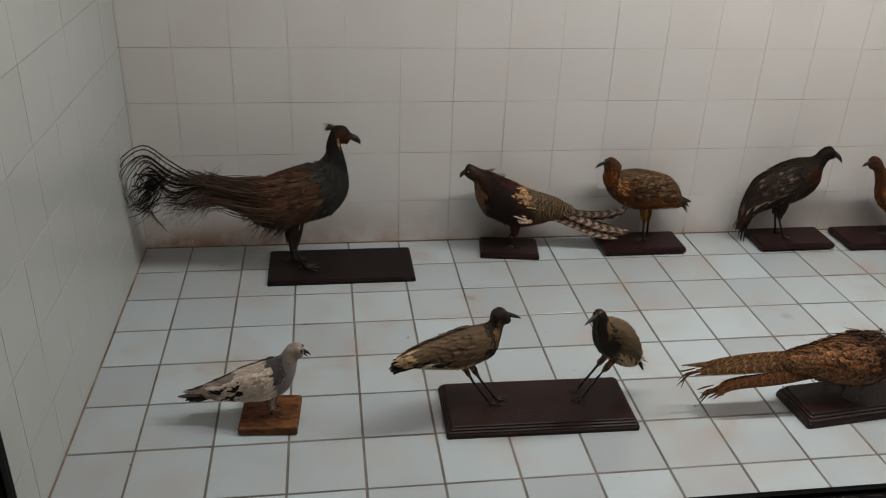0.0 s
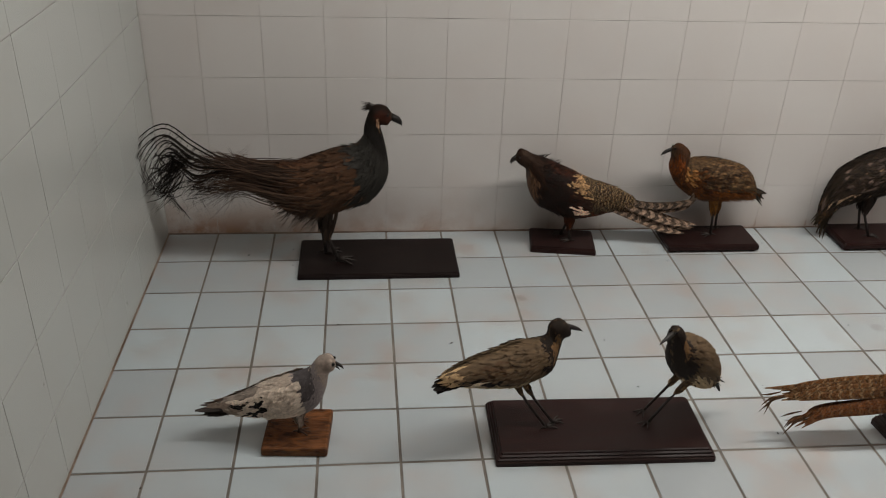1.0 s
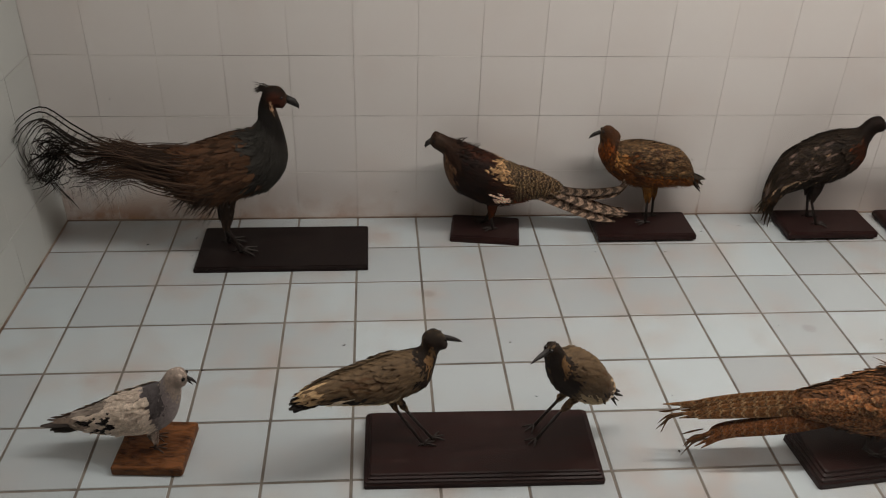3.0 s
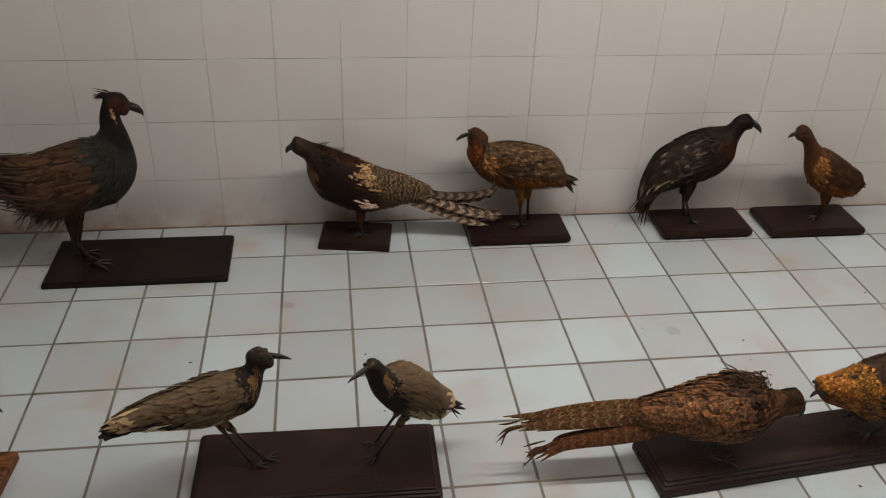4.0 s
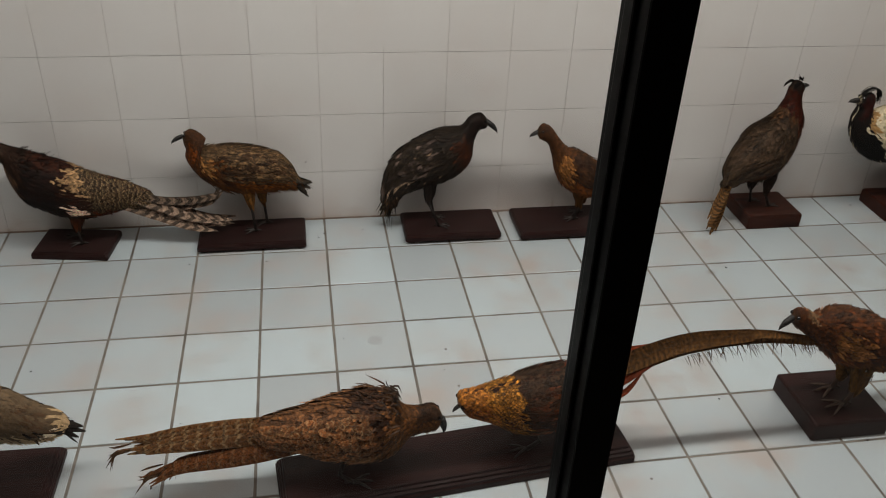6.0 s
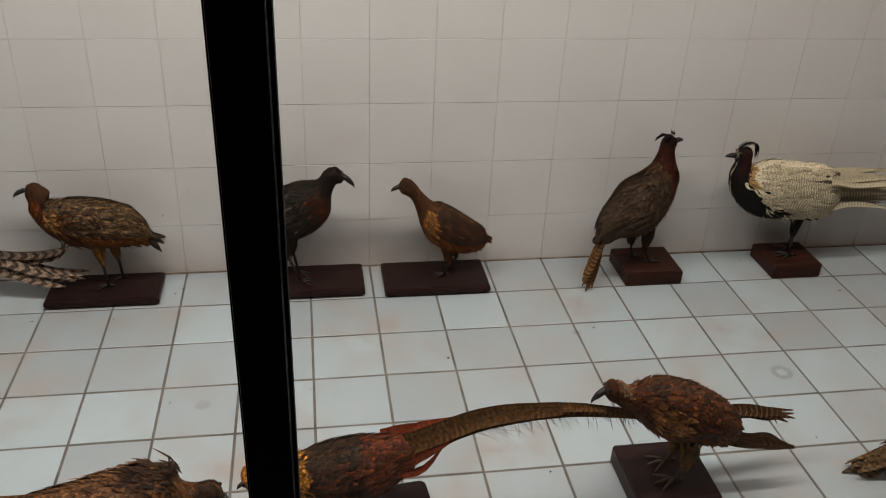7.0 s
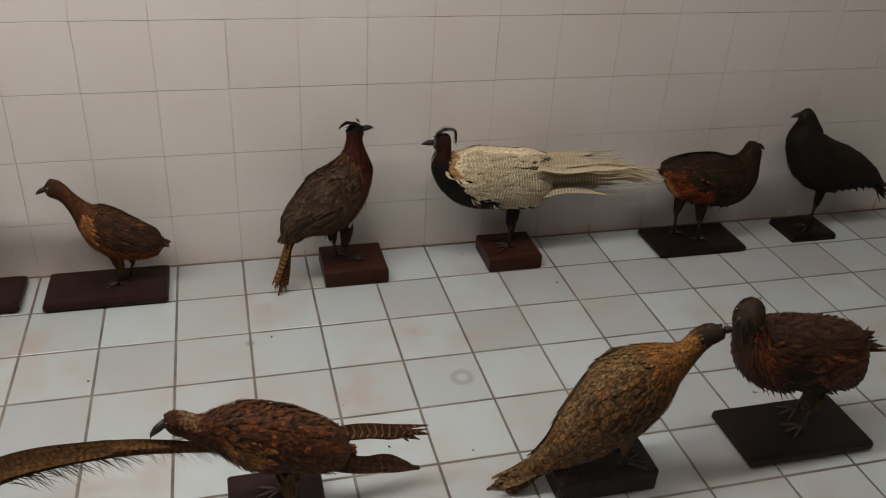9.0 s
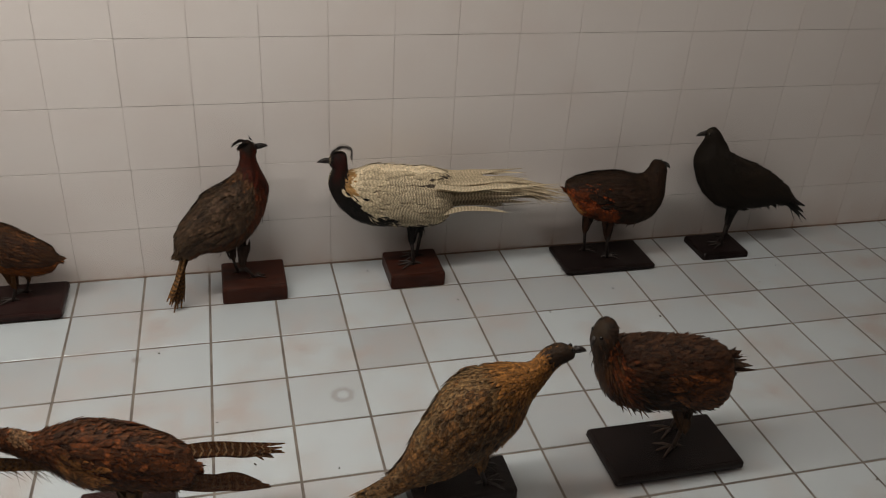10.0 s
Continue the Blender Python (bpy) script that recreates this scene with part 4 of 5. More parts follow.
bird(mount, (2.62, -0.12, -8), form, flecked, 14, coat=0.04, vane=0.018, neck=0.73, fluff=0.006, beak=((0.094, 0.394), (0.125, 0.359)), beak_r=0.0078, hook=0.14, eye=(0.084, 0.405), eye_y=0.021,
     legs=[[(-0.075, 0.028, 0.19), (-0.078, 0.028, 0.12), (-0.06, 0.028, 0.033)], [(-0.08, -0.028, 0.19), (-0.082, -0.028, 0.12), (-0.045, -0.028, 0.033)]], thigh=(0.03, (0.03, 0.02, 0.016)),
     tail=fan((-0.2, 0.15), [(-0.235, 0.05), (-0.215, 0.02), (-0.25, 0.06), (-0.2, 0.045)], 0.024, (0.085, 0.065, 0.042), 0.95, 0.018, 0.02, 20),
     wing={"paint": zones([(0, 1, 0, 1, (0.022, 0.019, 0.019), 0, 0.1, 0.05), (0.05, 0.4, 0.48, 0.66, (0.5, 0.46, 0.4), 0.9, -0.9, 0.012, 0.25), (0, 1, 0, 1, (0.1, 0.095, 0.1), 0, -0.6, 0.012, 0.25)]), "rows": [(0.34, 0.6, 0.12, 0.55, 0.045, 0.02, 0.006, 80), (0.14, 0.36, 0.2, 0.62, 0.07, 0.018, 0.005, 44)]})

# small brown hen
mount = board("mounted_bird", 2.835, 3.178, -0.21, -0.03, 0.03, BOARD, "small stuffed rufous brown hen on a dark footed board", "board", feet=0.009)
form = Form([(-0.153, 0.15, 0.028, -2), (-0.124, 0.157, 0.046, -1), (-0.069, 0.175, 0.07, 3), (-0.008, 0.201, 0.078, -1), (0.035, 0.227, 0.062, -9), (0.054, 0.259, 0.042, -22), (0.071, 0.292, 0.032, -16), (0.106, 0.342, 0.027, -5), (0.126, 0.348, 0.024, -7), (0.139, 0.344, 0.016, 5)], (0.7, 0.85, 0.9, 0.85, 0.8, 0.9, 0.9))
rufous = zones([(0, 1, 0, 1, (0.1, 0.058, 0.028), 0.12, -0.35, 0.02), (0, 0.5, 0, 0.45, (0.085, 0.055, 0.032), 0.25, -0.5, 0.016), (0, 0.6, 0.55, 1, (0.19, 0.092, 0.03), 0.35, 0, 0.016), (0.52, 0.66, 0.3, 0.75, (0.2, 0.13, 0.06), 0, 0, 0.02), (0.72, 1, 0, 1, (0.085, 0.05, 0.026), 0, 0, 0.02), (0.86, 1, 0, 0.45, (0.06, 0.038, 0.024), 0, 0, 0.02)])
bird(mount, (3.02, -0.11, 180), form, rufous, 15, coat=0.034, vane=0.015, neck=0.62, beak=((0.139, 0.345), (0.162, 0.329)), beak_r=0.007, eye=(0.126, 0.354), eye_y=0.0185,
     legs=[[(-0.02, 0.022, 0.13), (-0.03, 0.022, 0.08), (-0.015, 0.022, 0.031)], [(-0.055, -0.022, 0.13), (-0.06, -0.022, 0.08), (-0.045, -0.022, 0.031)]], thigh=(0.024, (0.13, 0.065, 0.02)),
     wing={"paint": zones([(0, 1, 0, 1, (0.075, 0.046, 0.026), 0.35, -0.7, 0.014), (0, 1, 0, 1, (0.04, 0.025, 0.017), 0, 0, 0.02, 0.4)]), "rows": [(0.26, 0.5, 0.1, 0.55, 0.036, 0.016, 0.006, 70), (0.08, 0.28, 0.14, 0.55, 0.055, 0.015, 0.005, 40)]})

# upright slate and chestnut pheasant, tail hanging to the floor
mount = board("mounted_bird", 3.64, 3.838, -0.205, -0.03, 0.05, REDBLOCK, "upright grey-brown stuffed pheasant with chestnut neck on dark red block", "block")
slate, chestnut = (0.05, 0.04, 0.033), (0.055, 0.017, 0.01)
form = Form([(-0.22, 0.188, 0.038, -25), (-0.184, 0.219, 0.06, -33), (-0.128, 0.239, 0.094, -28), (-0.07, 0.271, 0.112, -24), (-0.017, 0.301, 0.097, -27), (0.017, 0.346, 0.078, -38), (0.03, 0.39, 0.062, -48), (0.022, 0.425, 0.042, -53), (0.019, 0.472, 0.03, -44), (0.03, 0.483, 0.026, -31), (0.043, 0.477, 0.017, -12)], (0.6, 0.75, 0.8, 0.8, 0.75, 0.8, 0.85), 0.84)
upright = zones([(0, 1, 0, 1, slate, 0.1, 0.12, 0.03), (0, 0.5, 0.6, 1, (0.075, 0.04, 0.022), 0.2, 0.1, 0.02), (0.5, 0.72, 0.45, 1, (0.07, 0.026, 0.014), 0.1, 0.15, 0.02), (0.55, 0.7, 0, 0.35, (0.1, 0.07, 0.045), 0.2, -0.6, 0.02), (0.7, 1, 0, 1, chestnut, 0, 0, 0.05), (0.9, 1, 0, 0.5, (0.02, 0.014, 0.012), 0, 0, 0.05)])


def nape_horns(pl, rng):
    for sgn in (-1, 1):
        for _ in range(14):
            ribbon(pl, [(0.02, sgn * 0.012, 0.497), (-0.005, sgn * 0.015, 0.498 + rng.normal(0, 0.003)), (-0.024 + rng.normal(0, 0.004), sgn * 0.018, 0.488 + rng.normal(0, 0.004))], 0.006, (0, 1, 0.2), np.array((0.016, 0.012, 0.011)), cut=5)
    for _ in range(12):
        ribbon(pl, [(0.03, rng.normal(0, 0.008), 0.5), (0.02, rng.normal(0, 0.008), 0.515 + rng.normal(0, 0.004))], 0.005, (0, 1, 0.2), np.array((0.016, 0.012, 0.011)), cut=4)


bird(mount, (3.73, -0.115, 22), form, upright, 16, coat=0.042, vane=0.018, neck=0.76, crest=nape_horns, beak=((0.045, 0.478), (0.082, 0.471)), beak_r=0.0085, hook=0.1, eye=(0.036, 0.489), eye_y=0.02,
     tail=fan((-0.205, 0.185), [(-0.25, 0.02), (-0.262, 0.05), (-0.235, 0.012), (-0.255, 0.035)], 0.022, (0.2, 0.115, 0.05), 0.8, 0.014, 0.016, 18),
     legs=[[(-0.05, 0.028, 0.17), (-0.045, 0.028, 0.11), (-0.03, 0.028, 0.051)], [(-0.03, -0.028, 0.17), (-0.035, -0.028, 0.11), (0.0, -0.028, 0.051)]], thigh=(0.026, (0.045, 0.026, 0.018)),
     wing={"paint": zones([(0, 1, 0, 1, (0.056, 0.046, 0.039), 0.35, 0.12, 0.03)]), "rows": [(0.36, 0.62, 0.12, 0.56, 0.046, 0.02, 0.006, 80), (0.12, 0.38, 0.14, 0.6, 0.09, 0.018, 0.005, 44)]})

# white silver pheasant
mount = board("mounted_bird", 4.17, 4.35, -0.2, -0.035, 0.05, REDBLOCK, "white stuffed pheasant with black head and belly on red-brown block", "block")
cream, ink = (0.5, 0.44, 0.335), (0.012, 0.012, 0.013)


def white_tail(tp, rng):
    for i in range(150):       # full bush over the rump
        k = rng.uniform(-1, 1)
        y = rng.normal(0, 0.026)
        end = rng.uniform(-0.4, -0.22)
        ribbon(tp, [(-0.04, y * 1.3, 0.305 + 0.062 * k), (-0.13, y * 1.2, 0.305 + 0.042 * k), (-0.22, y * 1.2, 0.302 + 0.046 * k), (end, y * 1.3, 0.292 + 0.05 * k + rng.normal(0, 0.006))], 0.017, (0, -0.5, 0.86), np.array(cream) * rng.uniform(0.62, 1.0), 0.6 if k < 0.2 else 0.2, 0, 0.011, 11, (0.8, 1, 0.9, 0.6, 0.1))
    for i in range(56):        # wispy point
        k = rng.uniform(-1, 1)
        y = rng.normal(0, 0.014)
        ribbon(tp, [(-0.26, y, 0.3 + 0.03 * k), (-0.38, y, 0.285 + 0.026 * k), (rng.uniform(-0.54, -0.42), y * 1.5, 0.255 + 0.022 * k + rng.normal(0, 0.01))], 0.0065, (0, -0.5, 0.86), np.array((0.46, 0.4, 0.3)) * rng.uniform(0.7, 1.05), 0, 0, 0.05, 10, (0.8, 1, 0.5, 0.08))
    ribbon(tp, [(-0.27, 0.0, 0.325), (-0.33, 0.0, 0.333), (-0.375, 0.0, 0.342)], 0.004, (0, 1, 0), np.array((0.2, 0.15, 0.1)), cut=6)


def silver_crest(pl, rng):
    for _ in range(26):
        y = rng.normal(0, 0.006)
        k = rng.uniform(0, 1)
        ribbon(pl, [(0.268, y, 0.45), (0.24, y, 0.468 + 0.004 * k), (0.212 - 0.008 * k, y, 0.455 + 0.006 * k), (0.202 + 0.012 * k, y, 0.41 + 0.02 * k)], 0.0045, (0, 1, 0.2), np.array(ink), cut=9)


form = Form([(-0.125, 0.298, 0.05, -3), (-0.087, 0.29, 0.09, 8), (-0.006, 0.287, 0.107, 4), (0.075, 0.295, 0.107, 1), (0.155, 0.303, 0.101, -3), (0.211, 0.314, 0.077, -6), (0.243, 0.346, 0.052, -25), (0.249, 0.383, 0.04, -50), (0.248, 0.424, 0.033, -35), (0.263, 0.432, 0.026, -24), (0.279, 0.428, 0.018, -2)], (0.7, 0.8, 0.8, 0.8, 0.75, 0.8, 0.85))
silver = zones([(0, 1, 0, 1, cream, 0.1, 0, 0.012), (0, 0.5, 0.25, 0.8, cream, 0.6, 0, 0.0095), (0, 0.62, 0.8, 1, ink, 0, 0, 0.05), (0.45, 1, 0.66, 1, ink, 0, 0, 0.05), (0.62, 1, 0.5, 1, ink, 0, 0, 0.05), (0.76, 1, 0, 1, (0.016, 0.012, 0.012), 0, 0, 0.05), (0.84, 0.97, 0.15, 0.7, (0.045, 0.013, 0.011), 0, 0, 0.05), (0.7, 0.78, 0, 0.45, (0.3, 0.2, 0.1), 0, 0, 0.05)], False)
bird(mount, (4.26, -0.11, 180), form, silver, 17, feathers=SLEEK, uneven=0.25, coat=0.046, vane=0.018, neck=0.78, tail=white_tail, crest=silver_crest, beak=((0.276, 0.426), (0.313, 0.421)), beak_r=0.0085, hook=0.12, beak_mat=HORN, eye=(0.268, 0.439), eye_y=0.021,
     legs=[[(0.012, 0.026, 0.2), (0.012, 0.026, 0.13), (0.004, 0.026, 0.051)], [(-0.02, -0.026, 0.2), (-0.028, -0.026, 0.13), (-0.016, -0.026, 0.051)]], shank=0.006, thigh=(0.026, ink), leg_mat=DARKLEG,
     wing={"paint": zones([(0, 1, 0, 1, (0.4, 0.35, 0.26), 0.35, 0, 0.012), (0, 0.5, 0.25, 0.78, (0.42, 0.37, 0.28), 0.6, 0, 0.0095), (0.0, 0.3, 0.05, 0.2, (0.1, 0.085, 0.07), 0.4, 0, 0.02, 0.5)], False), "rows": [(0.36, 0.64, 0.12, 0.58, 0.055, 0.02, 0.006, 110), (0.1, 0.4, 0.3, 0.72, 0.07, 0.018, 0.006, 90), (0.1, 0.3, 0.12, 0.32, 0.08, 0.016, 0.006, 26)]})

# dark spotted bird that looks away
mount = board("mounted_bird", 4.775, 5.105, -0.215, -0.035, 0.024, BLACKBOARD, "dark brown stuffed hen with rust-spotted rump on a black board", "board", feet=0.008)
form = Form([(-0.153, 0.277, 0.026, -31), (-0.126, 0.262, 0.063, -17), (-0.07, 0.251, 0.093, -17), (0.006, 0.244, 0.109, -17), (0.082, 0.241, 0.109, -18), (0.142, 0.252, 0.088, -26), (0.166, 0.286, 0.064, -40), (0.17, 0.32, 0.046, -50), (0.178, 0.358, 0.031, -51), (0.187, 0.366, 0.022, -45)], (0.7, 0.8, 0.85, 0.85, 0.8, 0.85, 0.85), 0.84)
spotted = zones([(0, 1, 0, 1, (0.03, 0.021, 0.018), 0, 0.1, 0.05), (0, 0.42, 0.2, 1, (0.24, 0.09, 0.033), 0.8, -0.5, 0.014), (0.2, 0.6, 0.75, 1, (0.1, 0.045, 0.02), 0.6, -0.4, 0.016), (0, 0.14, 0.65, 1, (0.3, 0.2, 0.1), 0.2, 0, 0.02), (0.8, 1, 0, 1, (0.035, 0.027, 0.023), 0, 0, 0.05)])
bird(mount, (4.93, -0.12, 0), form, spotted, 18, coat=0.038, vane=0.018, neck=0.78, beak=((0.19, 0.36), (0.214, 0.341)), beak_r=0.007, eye=(0.184, 0.37), eye_y=0.019,
     legs=[[(-0.045, 0.028, 0.17), (-0.052, 0.028, 0.11), (-0.045, 0.028, 0.025)], [(0.0, -0.028, 0.17), (0.008, -0.028, 0.1), (0.02, -0.028, 0.025)]], shank=0.0055, thigh=(0.028, (0.06, 0.03, 0.018)),
     wing={"paint": zones([(0, 1, 0, 1, (0.028, 0.02, 0.018), 0, 0.06, 0.05), (0, 0.26, 0.3, 0.7, (0.09, 0.038, 0.018), 0.5, -0.3, 0.02)]), "rows": [(0.32, 0.6, 0.1, 0.52, 0.044, 0.02, 0.006, 80), (0.12, 0.34, 0.12, 0.45, 0.06, 0.018, 0.005, 40)]})

# black bird at the far end of the row
mount = board("mounted_bird", 5.312, 5.494, -0.185, -0.035, 0.024, BLACKBOARD, "all-black stuffed fowl on a small black board", "board")
black = (0.0125, 0.0125, 0.0135)
form = Form([(-0.275, 0.184, 0.024, 4), (-0.194, 0.22, 0.052, -2), (-0.105, 0.246, 0.085, 5), (-0.014, 0.264, 0.103, 3), (0.057, 0.301, 0.096, -9), (0.09, 0.354, 0.078, -32), (0.106, 0.396, 0.058, -54), (0.106, 0.422, 0.043, -52), (0.116, 0.45, 0.029, -24), (0.134, 0.455, 0.024, -7)], (0.6, 0.75, 0.8, 0.8, 0.8, 0.8, 0.85))
bird(mount, (5.4, -0.1, 180), form, zones([(0, 1, 0, 1, black, 0, 0.03, 0.05), (0.2, 0.5, 0.1, 0.5, (0.017, 0.015, 0.014), 0, 0.05, 0.05)]), 19, coat=0.048, vane=0.02, neck=0.78, fluff=0.008, beak=((0.14, 0.455), (0.17, 0.446)), beak_r=0.0075, eye=(0.13, 0.463), eye_y=0.019,
     tail=fan((-0.24, 0.2), [(-0.335, 0.13), (-0.345, 0.1), (-0.31, 0.15), (-0.32, 0.17)], 0.028, black, 0, 0.03, 0.03, 18),
     legs=[[(-0.02, 0.028, 0.19), (-0.012, 0.028, 0.11), (-0.01, 0.028, 0.025)], [(-0.065, -0.028, 0.18), (-0.072, -0.028, 0.11), (-0.055, -0.028, 0.025)]], shank=0.006, thigh=(0.026, black),
     wing={"paint": zones([(0, 1, 0, 1, (0.016, 0.015, 0.015), 0, 0.04, 0.05)]), "rows": [(0.34, 0.6, 0.12, 0.56, 0.05, 0.02, 0.006, 70), (0.14, 0.36, 0.2, 0.56, 0.09, 0.02, 0.005, 34)]})


# ---- the stuffed birds, along the glass ----
# pigeon
mount = board("mounted_bird", 0.468, 0.628, -1.168, -1.014, 0.025, BURL, "pale grey-and-cream stuffed pigeon on a rough orange-brown block", "block", turn=-4)
mauve = (0.5, 0.435, 0.375)
form = Form([(-0.18, 0.093, 0.013, -20), (-0.13, 0.098, 0.032, 3), (-0.084, 0.111, 0.049, 4), (-0.034, 0.12, 0.06, 0), (0.012, 0.134, 0.063, -7), (0.047, 0.155, 0.058, -12), (0.064, 0.19, 0.042, -22), (0.078, 0.222, 0.027, -22), (0.091, 0.227, 0.0245, -12), (0.104, 0.223, 0.016, -1)], (0.9, 0.85, 0.85, 0.85, 0.8, 0.85, 0.85), 0.84)
pigeon = zones([(0, 1, 0, 1, (0.43, 0.37, 0.32), 0, 0, 0.05), (0, 0.3, 0, 1, (0.25, 0.215, 0.19), 0, 0, 0.05), (0.56, 0.86, 0, 1, (0.25, 0.222, 0.22), 0, -0.1, 0.05), (0.58, 0.76, 0, 0.5, (0.135, 0.122, 0.125), 0.1, -0.3, 0.02), (0.84, 1, 0, 1, (0.3, 0.255, 0.225), 0, 0, 0.05), (0.3, 0.6, 0.6, 1, (0.62, 0.55, 0.48), 0, 0, 0.05)], False)
bird(mount, (0.545, -1.09, -4), form, pigeon, 21, feathers=SLEEK, uneven=0.1, coat=0.03, vane=0.014, crown=0.009, neck=0.66, fluff=0.003, beak=((0.103, 0.222), (0.12, 0.207)), beak_r=0.0045, gape=0.18, eye=(0.097, 0.23), eye_y=0.019, beak_mat=HORN,
     tail=fan((-0.12, 0.096), [(-0.22, 0.092), (-0.21, 0.083), (-0.2, 0.09)], 0.024, (0.07, 0.06, 0.056), 0, 0.05, 0.022, 16, roof=0.2),
     legs=[[(-0.02, 0.018, 0.085), (-0.012, 0.018, 0.05), (0.0, 0.018, 0.026)], [(0.01, -0.018, 0.085), (0.012, -0.018, 0.05), (0.008, -0.018, 0.026)]], leg_mat=PALELEG, shank=0.0035, thigh=(0.018, (0.35, 0.3, 0.26)), shag=24,
     wing={"paint": zones([(0, 1, 0, 1, mauve, 0, 0, 0.05), (0.05, 0.2, 0.25, 0.9, (0.3, 0.245, 0.21), 0, -0.15, 0.05), (0.31, 0.36, 0.3, 0.64, (0.015, 0.013, 0.014), 0, 0, 0.05), (0.2, 0.24, 0.28, 0.5, (0.015, 0.013, 0.014), 0, 0, 0.05), (0.24, 0.32, 0.54, 0.64, (0.015, 0.013, 0.014), 0, 0, 0.05, 0.7)], False), "rows": [(0.3, 0.62, 0.2, 0.66, 0.026, 0.014, 0.006, 150), (0.16, 0.32, 0.25, 0.66, 0.045, 0.013, 0.005, 60), (0.06, 0.2, 0.32, 0.62, 0.07, 0.013, 0.004, 26)]})

# two plovers on one moulded board
mount = board("mounted_bird_pair", 1.03, 1.577, -1.235, -1.006, 0.032, BOARD, "two brown long-legged stuffed plovers on one moulded dark board", "moulded", turn=-1)
drab, pitch = (0.14, 0.102, 0.066), (0.014, 0.011, 0.01)
plover = zones([(0, 1, 0, 1, drab, 0, -0.08, 0.05), (0, 0.6, 0.55, 1, (0.14, 0.105, 0.07), 0, 0, 0.05), (0, 0.6, 0.66, 1, (0.42, 0.33, 0.22), 0, 0, 0.05), (0.03, 0.2, 0.2, 1, (0.42, 0.32, 0.2), 0, 0, 0.05), (0.0, 0.05, 0, 1, pitch, 0, 0, 0.05), (0.66, 0.84, 0.5, 1, (0.03, 0.021, 0.017), 0, 0, 0.05), (0.72, 1, 0, 1, (0.034, 0.025, 0.02), 0, 0, 0.05), (0.76, 0.88, 0.3, 0.55, (0.2, 0.13, 0.07), 0, 0, 0.05)], False)
plover_wing = {"paint": zones([(0, 1, 0, 1, (0.145, 0.106, 0.069), 0.03, -0.1, 0.03), (0.3, 0.45, 0.2, 0.5, (0.115, 0.074, 0.044), 0, 0, 0.05, 0.5), (0, 0.42, 0.52, 0.64, (0.02, 0.016, 0.014), 0, 0, 0.05), (0.1, 0.22, 0.14, 0.5, (0.4, 0.3, 0.19), 0, 0, 0.05, 0.85), (0.0, 0.1, 0, 1, (0.02, 0.016, 0.014), 0, 0, 0.05), (0.22, 0.32, 0.5, 0.72, (0.55, 0.48, 0.38), 0, 0, 0.05, 0.6)], False), "rows": [(0.3, 0.62, 0.1, 0.6, 0.034, 0.015, 0.005, 110), (0.1, 0.34, 0.12, 0.58, 0.06, 0.014, 0.005, 54)]}
form = Form([(-0.283, 0.217, 0.013, -25), (-0.228, 0.218, 0.03, -1), (-0.164, 0.213, 0.049, -7), (-0.109, 0.209, 0.061, -9), (-0.051, 0.214, 0.063, -7), (-0.005, 0.222, 0.056, -19), (0.017, 0.249, 0.034, -29), (0.026, 0.283, 0.032, -36), (0.043, 0.288, 0.033, -27), (0.062, 0.284, 0.022, -19)], (0.8, 0.85, 0.85, 0.85, 0.8, 0.8, 0.8), 0.84)
bird(mount, (1.16, -1.075, 20), form, plover, 22, feathers=SLEEK, uneven=0.22, coat=0.032, vane=0.015, crown=0.01, neck=0.72, fluff=0.003, beak=((0.064, 0.284), (0.103, 0.26)), beak_r=0.006, hook=0.05, eye=(0.052, 0.293), eye_y=0.023, name="body",
     tail=fan((-0.23, 0.218), [(-0.3, 0.218), (-0.29, 0.209), (-0.28, 0.213)], 0.024, (0.02, 0.016, 0.014), 0, 0.05, 0.018, 16, roof=0.3),
     legs=[[(-0.085, 0.015, 0.17), (-0.05, -0.015, 0.095), (-0.012, -0.055, 0.033)], [(-0.07, -0.01, 0.17), (-0.03, -0.025, 0.1), (0.014, -0.045, 0.033)]], shank=0.0036, thigh=(0.013, (0.2, 0.14, 0.085)), wing=plover_wing, shag=18)
form = Form([(-0.152, 0.125, 0.01, -38), (-0.13, 0.143, 0.033, -16), (-0.095, 0.17, 0.051, -8), (-0.057, 0.208, 0.067, -9), (-0.016, 0.243, 0.07, -10), (0.028, 0.27, 0.058, -9), (0.056, 0.296, 0.039, -16), (0.074, 0.34, 0.025, -42), (0.087, 0.36, 0.022, -26), (0.1, 0.365, 0.015, -13)], (0.8, 0.9, 0.95, 0.9, 0.85, 0.85, 0.85), 0.82)
bird(mount, (1.49, -1.15, 218), form, plover, 23, feathers=SLEEK, uneven=0.22, coat=0.032, vane=0.015, crown=0.01, neck=0.7, fluff=0.005, beak=((0.1, 0.364), (0.148, 0.357)), beak_r=0.006, hook=0.05, eye=(0.094, 0.37), eye_y=0.018, name="body",
     tail=fan((-0.12, 0.15), [(-0.162, 0.122), (-0.158, 0.112), (-0.15, 0.122)], 0.024, (0.02, 0.016, 0.014), 0, 0.05, 0.03, 14, roof=0.3),
     legs=[[(0.0, 0.02, 0.2), (0.01, -0.02, 0.12), (0.03, -0.055, 0.033)], [(-0.03, -0.02, 0.19), (-0.015, -0.05, 0.12), (0.0, -0.09, 0.033)]], shank=0.0036, thigh=(0.014, (0.2, 0.14, 0.085)), wing=plover_wing, shag=24)

